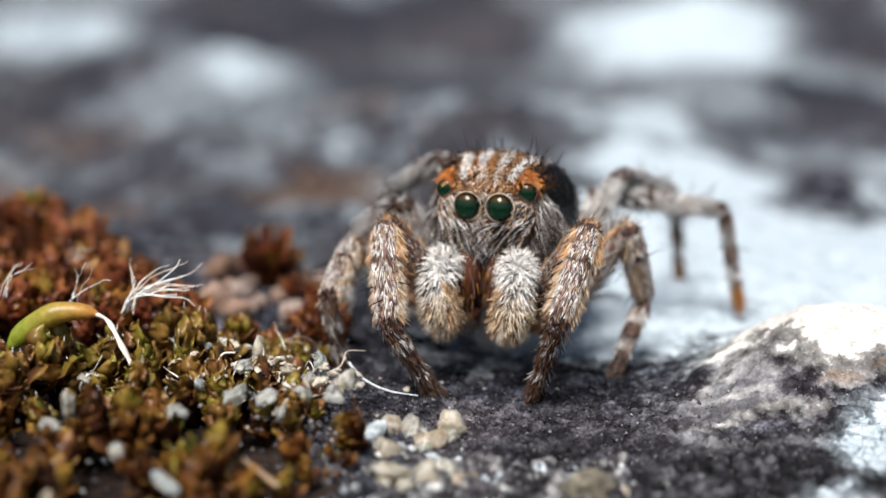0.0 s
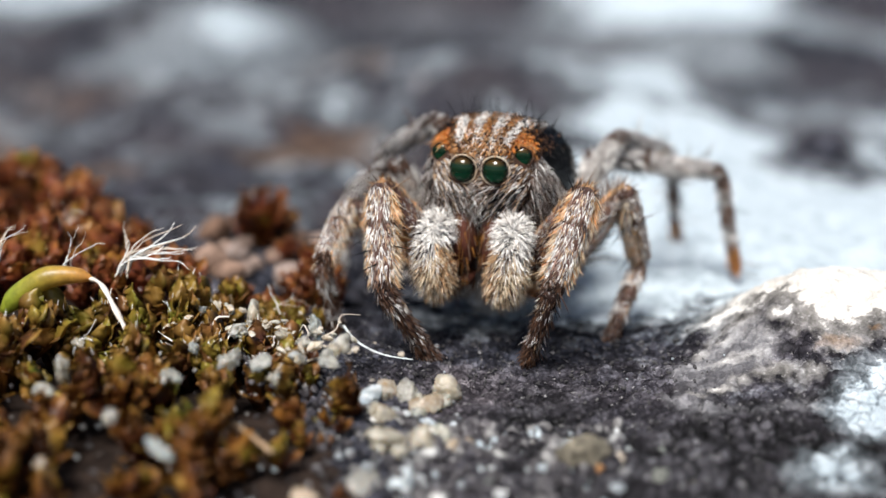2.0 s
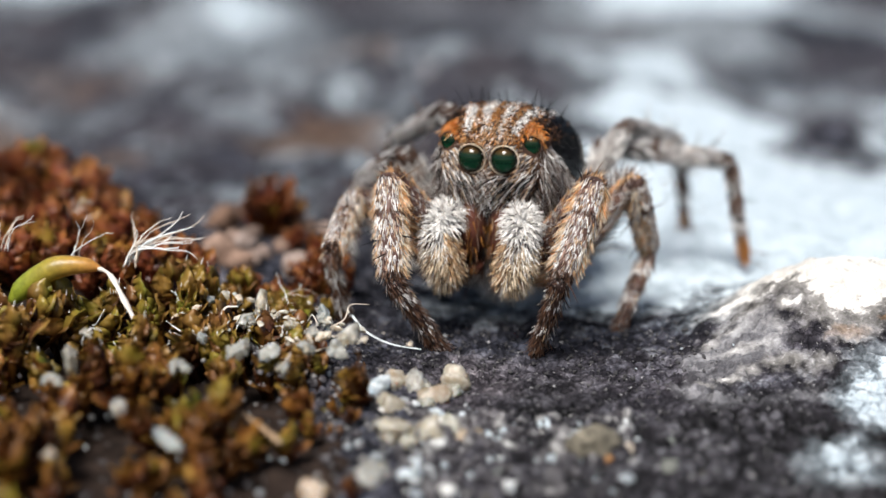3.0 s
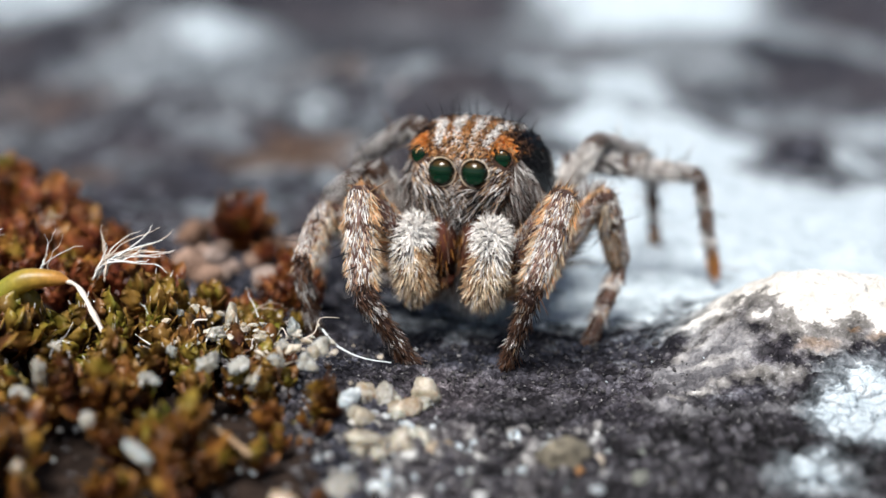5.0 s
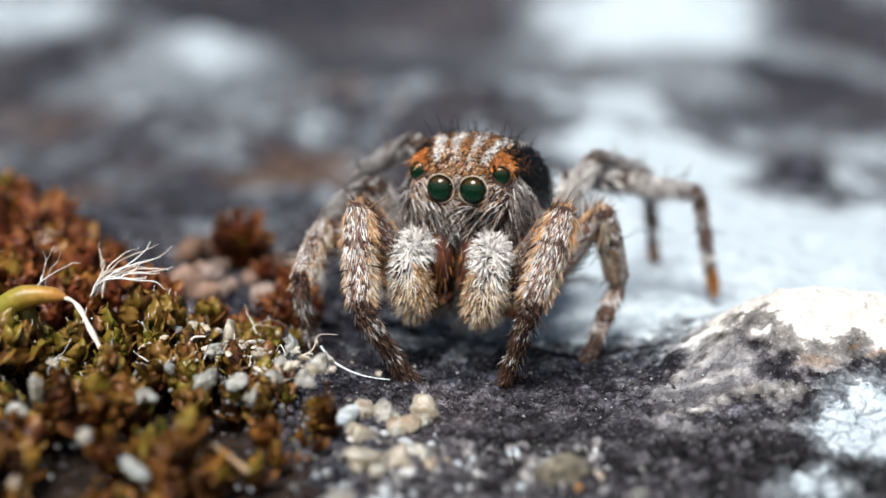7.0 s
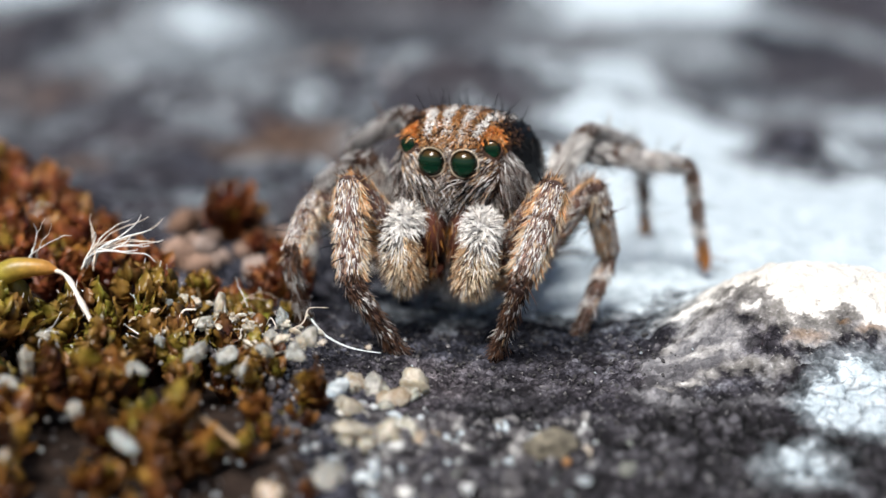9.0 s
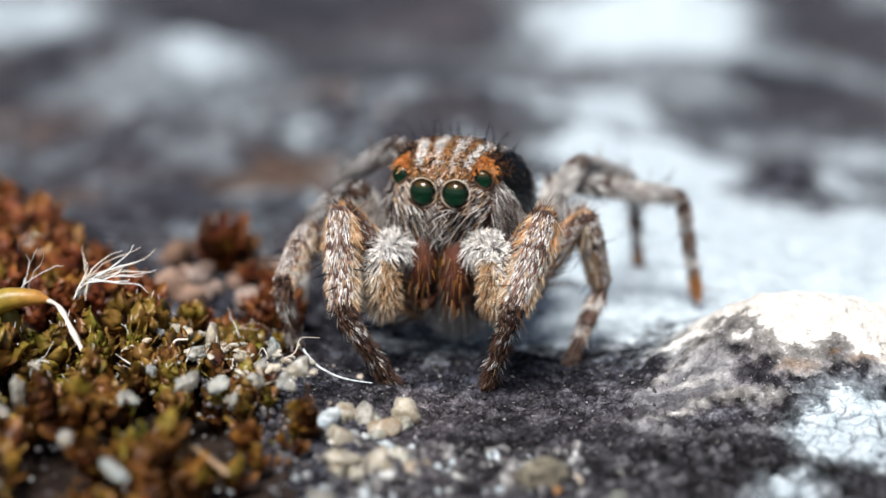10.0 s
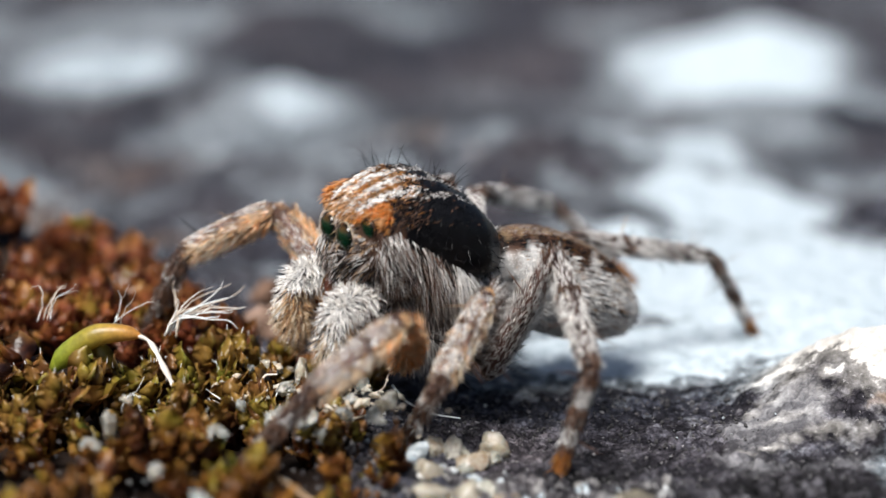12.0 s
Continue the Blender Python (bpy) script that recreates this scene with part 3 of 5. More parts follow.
    # the face below the large eyes: long pale and black hairs that sweep to the middle
    face = (n[:, 1] > 0.45) & (z < 3.3) & ~brow
    sweep = np.stack([-np.sign(x) * 0.9, 0.35 + 0 * x, -0.45 + 0 * x], -1)
    out[face] = np.where((z < 2.84)[:, None], choose(len(p), (WHITE, 1.6), (GREY, 3), (TAN, 1.2), (BROWN, 2), (BLACK, 8)), choose(len(p), (WHITE, 3), (GREY * 1.1, 3), (TAN * 1.15, 3), (BROWN, 2.5), (BLACK, 2)))[face]
    way[face], length[face] = (n * 0.4 + sweep)[face], np.where(z < 2.85, 0.3, 0.12)[face]
    for ex, ez, r in ((0.268, 3.06, 0.256), (0.675, 3.28, 0.15)):
        ey = 1.4 if ex < 0.5 else 1.25
        keep &= ~(np.sqrt((np.abs(x) - ex) ** 2 + (z - ez) ** 2 + ((y - ey) * 0.7) ** 2) < r)
    way = way + rng.normal(size=way.shape) * 0.24
    length = length * rng.uniform(0.6, 1.25, len(p))
    k = np.where(keep)[0]
    # a few long dark bristles on the crown
    b, nb = sample(*surface, 1500)
    pick = np.where((nb[:, 2] > 0.5) & (b[:, 1] > -0.7) & (b[:, 1] < 0.9))[0][:42]
    base, way = np.vstack([p[k], b[pick]]), np.vstack([way[k], nb[pick] + [0, 0.15, 0.2] + rng.normal(size=(len(pick), 3)) * 0.25])
    length = np.concatenate([length[k], rng.uniform(0.3, 0.85, len(pick))])
    out = np.vstack([out[k], np.tile(BLACK * 1.5, (len(pick), 1))])
    radius = np.concatenate([np.where(brow[k], 0.012, np.where(front[k], 0.0098, 0.0078)), np.full(len(pick), 0.0062)])
    return furry("carapace", surface, tint, (base, way, length, radius, down + 0 * base, out), "black glossy carapace with orange and white stripes")


def ball(r, stretch=(1, 1, 1), steps=12, sides=20):
    a = np.linspace(0, 2 * np.pi, sides, endpoint=False)
    b = np.linspace(0.08, np.pi - 0.08, steps)
    ring = np.stack([np.sin(b)[:, None] * np.cos(a)[None], np.sin(b)[:, None] * np.sin(a)[None], np.cos(b)[:, None] + 0 * a[None]], -1) * r * np.array(stretch)
    v, t = rings(ring[:, ::-1])
    return v, t


def eyes(head):
    for ex, ey, ez, r in ((0.268, 1.42, 3.06, 0.222), (0.675, 1.27, 3.28, 0.152), (0.97, -0.1, 3.34, 0.08)):
        v, t = ball(r, (1, 0.75 if r > 0.2 else 0.5, 1))
        me = mesh_of("eye", v, t, EYE_LENS)
        rim_path = [(np.cos(a) * r * 1.06, 0.14 * r, np.sin(a) * r * 1.06) for a in np.linspace(0, 2 * np.pi, 29)]
        rv, rt = tube(rim_path, np.full(29, 0.011 if r > 0.2 else 0.006), 6)
        rim = mesh_of("eye_rim", rv, rt, CUTICLE, np.tile(CREAMY if r > 0.2 else BROWN, (len(rv), 1)))
        if r < 0.1:
            me = mesh_of("eye", v, t, CUTICLE, np.tile(BLACK, (len(v), 1)))
            rv, rt = tube(rim_path, np.full(29, 0.006), 6)
            rim = mesh_of("eye_rim", rv, rt, CUTICLE, np.tile(BLACK, (len(rv), 1)))
        for side in (-1, 1):
            turn = {0.222: 2, 0.152: 12}.get(r, 70)
            for name, mesh, label in (("eye", me, "round glossy dark green eye"), ("eye_rim", rim, "pale ring of scales")):
                ob = part(name, mesh, head, label)
                ob.matrix_basis = pose(side * ex * MM, ey * MM, ez * MM, 0, 0, -side * turn)


def abdomen():
    s = np.linspace(0, 1, 26)
    centre = np.stack([0 * s, -1.02 - 2.9 * s, 1.75 - 0.85 * s - 0.45 * s ** 2], -1)
    r = 0.98 * np.sqrt(np.clip(1 - (2 * (s * 0.985 + 0.006) ** 0.85 - 1) ** 2, 0.01, 1))
    a = np.linspace(0, 2 * np.pi, 32, endpoint=False)
    loops = np.stack([r[:, None] * np.cos(a), centre[:, 1:2] + 0 * a[None], centre[:, 2:3] + 0.92 * r[:, None] * np.sin(a)], -1)
    surface = rings(loops[:, ::-1])

    def pattern(v):
        n = len(v)
        height = (v[:, 2] - np.interp(-v[:, 1], -centre[:, 1], centre[:, 2]))
        spots = value_noise(v[:, 1] * 5 + 3, v[:, 2] * 5, 5) + value_noise(v[:, 0] * 5, v[:, 2] * 5, 9)
        t = choose(n, (WHITE * 0.92, 8), (GREY, 2), (TAN, 0.5))
        dark = (height + 0.4 * value_noise(v[:, 0] * 7 + v[:, 1] * 11, v[:, 2] * 11, 33) > 0.6) | ((spots > 0.27) & (height > -0.15))
        t[dark] = choose(n, (BLACK, 4), (BROWN, 3), (ORANGE * 0.5, 0.7))[dark]
        mid = (height > 0.72) & (np.abs(v[:, 0]) < 0.25)
        t[mid] = choose(n, (TAN * 0.7, 2), (GREY, 2), (BROWN, 2))[mid]
        return t

    p, n = sample(*surface, 11000)
    way = n * 0.25 + np.array([0, -0.9, -0.25]) + rng.normal(size=p.shape) * 0.15
    furry("abdomen", surface, lambda v: pattern(v) * 0.6, (p, way, rng.uniform(0.09, 0.18, len(p)), 0.010, n * 0 - [0, 0, 1], pattern(p)), "rounded white-haired abdomen with a dark back")


def sternum():
    v, t = ball(1.0, (0.68, 1.3, 0.78))
    v = v + np.array([0, -0.4, 1.3])
    p, n = sample(v, t, 3500)
    colour = choose(len(p), (WHITE, 5), (GREY, 5))
    furry("sternum", (v, t), lambda q: np.tile(GREY * 0.5, (len(q), 1)), (p, n * 0.6 + [0, 0, -0.6] + rng.normal(size=p.shape) * 0.2, rng.uniform(0.15, 0.35, len(p)), 0.010, n * 0 - [0, 0, 1], colour), "grey-haired underside")


def chelicera(side):
    path = np.array([(side * 0.24, 1.22, 2.45), (side * 0.27, 1.36, 2.1), (side * 0.27, 1.38, 1.6), (side * 0.25, 1.3, 1.3), (side * 0.2, 1.22, 1.12)])
    surface = tube(path, [0.2, 0.25, 0.24, 0.18, 0.08], 12)
    p, n = sample(*surface, 220)
    colour = choose(len(p), (ORANGE * 0.5, 3), (TAN * 0.6, 1), (BROWN, 4))
    furry("chelicera", surface, lambda q: np.tile([0.13, 0.048, 0.032], (len(q), 1)), (p, n * 0.3 + [0, 0.1, -1] + rng.normal(size=p.shape) * 0.12, rng.uniform(0.15, 0.3, len(p)), 0.010, n * 0, colour), "reddish-brown chelicera")


def palp(side):
    """A feeler in front of the jaws, around its root at the origin."""
    path = np.array([(0, -0.15, -0.12), (side * 0.03, 0.22, 0.02), (side * 0.06, 0.45, -0.06), (side * 0.05, 0.58, -0.32), (0.0, 0.6, -0.62), (-side * 0.05, 0.54, -0.9), (-side * 0.06, 0.5, -1.02)])
    radii = np.array([0.12, 0.15, 0.17, 0.2, 0.24, 0.2, 0.08])
    fine = np.linspace(0, 6, 25)
    path = np.stack([np.interp(fine, range(7), path[:, k]) for k in range(3)], -1)
    surface = tube(path, np.interp(fine, range(7), radii), 14)
    p, n = sample(*surface, 2700)
    low = np.clip((-0.12 - p[:, 2]) / 0.55, 0, 0.94)
    inner = (side * n[:, 0] < -0.64) | (n[:, 1] < -0.3)
    colour = np.where((rng.random(len(p)) < low ** 1.3)[:, None], choose(len(p), (CREAMY, 7), (TAN, 2), (BROWN, 0.8), (BLACK, 0.5)), choose(len(p), (WHITE * 1.08, 10), (GREY, 0.8), (BLACK, 1.0)))
    ringed = (np.abs(p[:, 2] + 0.3 + 0.05 * np.sin(9 * p[:, 0])) < 0.06) & (rng.random(len(p)) < 0.4)
    colour[ringed] = choose(len(p), (BLACK * 2, 4), (BROWN * 0.5, 2))[ringed]
    colour = np.where((inner & (p[:, 2] < -0.2))[:, None], choose(len(p), (AMBER * 0.8, 2.5), (TAN, 3), (CREAMY, 3), (BROWN, 1.5)), colour)
    along = np.array([0, 0.25, -0.62])
    top = np.clip((p[:, 2:3] + 0.25) / 0.3, 0, 1)
    way = n * (0.8 + 0.5 * top) + along * (1 - 0.9 * top) + rng.normal(size=p.shape) * 0.38
    ob = furry("palp", surface, lambda q: np.where(q[:, 2:3] < -0.5, TAN * 0.7, WHITE * 0.7), (p, way, rng.uniform(0.1, 0.24, len(p)) * (1 + 0.3 * top[:, 0]), 0.0105, n * 0 - [0, 0, 1], colour), "thick white-haired palp with a tan tip")
    return ob


LENGTHS = {"1": (2.65, 1.71, 1.71), "2": (2.47, 1.61, 1.64), "3": (2.76, 2.52, 1.89), "4": (2.55, 3.17, 2.26)}
HIPS = {"1": (0.5, 0.7, 0.9), "2": (0.65, 0.0, 0.6), "3": (0.75, -0.65, 0.3), "4": (0.5, -1.0, 0.95)}
THICK = {"1": 1.05, "2": 0.86, "3": 0.78, "4": 0.72}


def leg_segment(name, length, radii, count, warm, banding, bristles, tip, hind, dusky=False, shaggy=False):
    """One stretch of a leg along +z, its upper side towards +x."""
    s = np.linspace(0, 1, 18)
    r = np.interp(s, np.linspace(0, 1, len(radii)), radii)
    r[0], r[-1] = r[0] * 0.6, r[-1] * 0.65
    a = np.linspace(0, 2 * np.pi, 12, endpoint=False)
    surface = rings(np.stack([r[:, None] * np.cos(a), r[:, None] * np.sin(a), length * s[:, None] + 0 * a], -1))

    def bare(v):
        t = np.where(v[:, :1] > (0.08 if warm > 0.5 else -0.05), np.array([0.15, 0.085, 0.07]), np.array([0.2, 0.14, 0.115]) if warm < 0.5 else np.array([0.92, 0.57, 0.31]) if name == "femur" else np.array([0.6, 0.38, 0.24]))
        t = t * (1 + 0.9 * value_noise(v[:, 2] * 9 + 3, v[:, 1] * 12, 77)[:, None])
        if dusky or (hind and name != "femur"):
            t = t * 0.45
        t = t * np.where((v[:, 2:] < 0.07 * length) | (v[:, 2:] > 0.93 * length), 0.5, 1.0)
        if tip:
            t[v[:, 2] > length * 0.72] = [0.42, 0.13, 0.035]
        return t

    p, n = sample(*surface, count)
    along = p[:, 2] / length
    upper = n[:, 0] > -0.25
    round_it = np.arctan2(n[:, 1], n[:, 0])
    streak = value_noise(round_it * 2.6, along * 3.5 * length, 15) + 0.6 * value_noise(round_it * 5, along * 9 * length, 16)
    pale, dull = choose(count, (WHITE, 6), (GREY, 2), (TAN, 2)), choose(count, (GREY, 2.5), (BROWN, 1.8), (PINK * 1.2, 4), (BLACK, 0.7), (CREAMY, 1.5))
    if hind:
        pale, dull = choose(count, (WHITE, 8), (GREY, 2)), choose(count, (BLACK, 4), (BROWN, 1.5), (GREY, 1), (WHITE, 1))
    colour = np.where((streak > ((-0.42 if name == "femur" else -0.1) if hind else -0.25))[:, None], pale, dull)
    if not hind:
        colour = np.where(upper[:, None], colour, choose(count, (GREY, 4), (TAN, 1), (WHITE, 5), (BROWN, 0.6)))
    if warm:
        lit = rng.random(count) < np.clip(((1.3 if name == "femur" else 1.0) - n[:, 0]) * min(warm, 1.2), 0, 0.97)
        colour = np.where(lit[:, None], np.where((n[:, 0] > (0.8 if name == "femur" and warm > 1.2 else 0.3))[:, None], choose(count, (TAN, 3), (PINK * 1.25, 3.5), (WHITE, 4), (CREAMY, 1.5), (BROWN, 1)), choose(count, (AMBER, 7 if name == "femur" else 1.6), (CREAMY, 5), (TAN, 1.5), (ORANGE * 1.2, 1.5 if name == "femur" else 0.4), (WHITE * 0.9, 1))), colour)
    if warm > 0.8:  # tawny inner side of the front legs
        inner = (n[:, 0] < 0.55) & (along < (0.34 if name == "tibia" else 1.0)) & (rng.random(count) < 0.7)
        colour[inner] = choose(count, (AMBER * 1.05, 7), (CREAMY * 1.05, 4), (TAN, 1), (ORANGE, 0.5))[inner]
    if dusky:
        colour = np.where((rng.random(count) < 0.35 + 0.5 * along)[:, None], choose(count, (BROWN * 0.6, 5), (BLACK * 2, 4), (BROWN + 0.05, 2)), colour)
    for at, wide in banding:
        dark = np.abs(along - at) < wide
        colour[dark] = choose(count, (BROWN, 4), (BLACK, 2), (BROWN + 0.08 * ORANGE, 3), (GREY, 1.5))[dark]
    if tip:
        end = along > 0.72
        colour[end] = choose(count, (ORANGE * 0.9, 5), (BROWN, 2))[end]
    way = n * np.where(n[:, :1] < -0.2, 0.6 if warm > 0.8 else 0.4, 0.2) + np.array([0, 0, 0.9]) + rng.normal(size=p.shape) * 0.13
    length_of = rng.uniform(0.09, 0.2, count) * np.where(n[:, 0] < -0.2, 1.45 if warm > 0.8 else 1.5, 0.72) * np.where(along > 0.9, 0.7, 1.0)
    if shaggy:  # long grey fringe below
        low = n[:, 0] < -0.1
        length_of[low] *= 1.6
        way[low] += 0.25 * n[low]
        colour[low] = choose(count, (GREY, 5), (WHITE, 2), (BROWN, 2), (BLACK, 1))[low]
    radius = np.full(count, 0.0085)
    if bristles:
        b, nb = sample(*surface, bristles)
        p, n, way = np.vstack([p, b]), np.vstack([n, nb]), np.vstack([way, nb + [0, 0, 0.35]])
        length_of = np.concatenate([length_of, rng.uniform(0.35, 0.6, bristles)])
        radius = np.concatenate([radius, np.full(bristles, 0.013)])
        colour = np.vstack([colour, choose(bristles, (BLACK * 2, 3), (BROWN, 2), (TAN * 0.7, 1))])
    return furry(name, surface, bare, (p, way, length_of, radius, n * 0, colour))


def legs():
    made = {}
    for side in "LR":
        for k in "1234":
            fat, (f, t, m), hind = THICK[k], LENGTHS[k], k in "34"
            warm = {"1": 1.0, "2": 0.55}.get(k, 0.0)
            made[side + k] = (
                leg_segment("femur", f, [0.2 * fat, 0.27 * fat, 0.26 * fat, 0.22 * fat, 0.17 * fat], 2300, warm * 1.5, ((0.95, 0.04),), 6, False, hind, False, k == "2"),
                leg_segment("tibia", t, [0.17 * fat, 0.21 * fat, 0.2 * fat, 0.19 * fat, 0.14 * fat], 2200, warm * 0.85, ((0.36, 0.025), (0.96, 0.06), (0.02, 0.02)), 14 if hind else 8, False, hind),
                leg_segment("metatarsus", m, [0.135 * fat, 0.125 * fat, 0.11 * fat, 0.10 * fat, 0.085 * fat], 1100, 0.0, ((0.06, 0.06), (0.4, 0.10), (0.85, 0.2)), 16 if hind else 0, hind, hind, k == "1"))
    return made


head = carapace()
eyes(head)
abdomen()
sternum()
for side in (-1, 1):
    chelicera(side)
PALPS = {side: palp(side) for side in (-1, 1)}
LEGS = legs()


# ---- the moss cushion beside the rock's bare crown ----
MOSSY = tinted_material("moss_capsule", 0.35, 0.5, 0.0, through_light=0.3, bump=0.2)


rng = np.random.default_rng(23)


def rests(x, y):
    """Height of the ground, with the soil under the moss."""
    x, y = np.asarray(x, float), np.asarray(y, float)
    return ground_height(x, y) + 0.1 * fbm(x / 0.9, y / 0.9, 3, 5)


def soil():
    xs, ys = np.arange(-16, 1.5, 0.12), np.arange(-9, 11.5, 0.12)
    x, y = np.meshgrid(xs, ys)
    inside = np.clip((moss_reach(y) - x + 0.5 * fbm(x, y, 3, 41)) / 0.5 + 2.6 * bell(x, y, -2.2, 2.4, 0.75, 1.4), -1, 1)
    z = rests(x, y) + 0.14 * inside - 0.28 * np.clip(inside, 0, 1) + 0.12 * fbm(x / 0.3, y / 0.3, 3, 42)
    n, m = x.shape
    i, j = np.meshgrid(np.arange(n - 1), np.arange(m - 1), indexing="ij")
    a = i * m + j
    tris = np.vstack([np.stack([a, a + 1, a + m + 1], -1).reshape(-1, 3), np.stack([a, a + m + 1, a + m], -1).reshape(-1, 3)])
    keep = inside.ravel()[tris].max(1) > -0.9
    me = mesh_of("soil", np.stack([x, y, z], -1).reshape(-1, 3), tris[keep], SOIL)
    tagged(new("soil", me), "dark crumbly soil under the moss", "soil", kind="stuff")


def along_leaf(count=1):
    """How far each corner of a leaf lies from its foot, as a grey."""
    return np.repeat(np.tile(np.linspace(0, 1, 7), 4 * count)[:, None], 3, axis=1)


def leaf_blade(length, width, curl, keel, seed):
    """A pointed, keeled and slightly crumpled leaf that grows along +z and curls towards +x."""
    own = np.random.default_rng(seed)
    s = np.linspace(0, 1, 7)
    w = width * np.sin(np.pi * (s * 0.78 + 0.16)) ** 0.75 * 0.5
    w[-1] = 0.03 * width
    mid = np.stack([curl * length * s ** 2, 0 * s, length * s * (1 - 0.25 * curl * s)], -1)
    left, right = mid + np.stack([keel * w, w, 0 * s], -1), mid + np.stack([keel * w, -w, 0 * s], -1)
    under = mid + np.array([-0.022, 0, 0])
    crumple = own.normal(size=(3, 7, 3)) * np.array([0.016, 0.02, 0.014])
    crumple[:, 0] = crumple[:, -1] = 0
    left, mid, right = left + crumple[0], mid + 0.6 * crumple[1], right + crumple[2]
    verts = np.vstack([left, mid, right, under])
    a = own.uniform(-0.7, 0.7) * verts[:, 2] / length
    verts[:, :2] = np.stack([verts[:, 0] * np.cos(a) - verts[:, 1] * np.sin(a), verts[:, 0] * np.sin(a) + verts[:, 1] * np.cos(a)], -1)
    tris = []
    for i in range(6):
        for a, b in ((0, 7), (7, 14), (14, 21), (21, 0)):
            tris += [(a + i, b + i, b + i + 1), (a + i, b + i + 1, a + i + 1)]
    return verts, np.array(tris)


BLADES = [leaf_blade(0.48, 0.33, 0.02, -0.45, 1), leaf_blade(0.4, 0.33, 0.16, -0.45, 2), leaf_blade(0.52, 0.27, -0.1, -0.4, 3), leaf_blade(0.36, 0.3, 0.26, -0.35, 4),
          leaf_blade(0.38, 0.25, -0.16, -0.5, 5), leaf_blade(0.46, 0.28, 0.22, -0.3, 6), leaf_blade(0.3, 0.26, 0.1, -0.5, 7)]


def shoot_leaves(count):
    """The poses of the leaves round one stem, in mm, and which blade each is."""
    made = []
    for k in range(count):
        f = k / (count - 1)
        turn = k * 137.5 + rng.uniform(-20, 20)
        tilt = 32 - 28 * f + rng.uniform(-20, 20)
        size = rng.uniform(0.7, 1.2) * (1 - 0.25 * f)
        made.append((int(rng.integers(len(BLADES))), pose(0, 0, 0.05 + 0.3 * f) @ pose(0, 0, 0, 0, 0, turn) @ pose(0.07 * (1 - f), 0, 0) @ pose(0, 0, 0, 0, tilt, 0) @ Matrix.Diagonal((size, size, size, 1))))
    return made


def outlying_tufts(spots):
    """Lone shoots in front of and behind the cushion."""
    for x, y, n, wide in ((-3.3, 6.8, 4, 0.14), (-2.75, 5.6, 2, 0.1), (-2.55, 2.0, 6, 0.25), (-2.5, 1.2, 8, 0.3), (-2.2, 2.6, 6, 0.35), (-1.3, -3.6, 4, 0.4)):
        for _ in range(n):
            spots.append((x + rng.normal() * wide, y + rng.normal() * wide, 1.2))


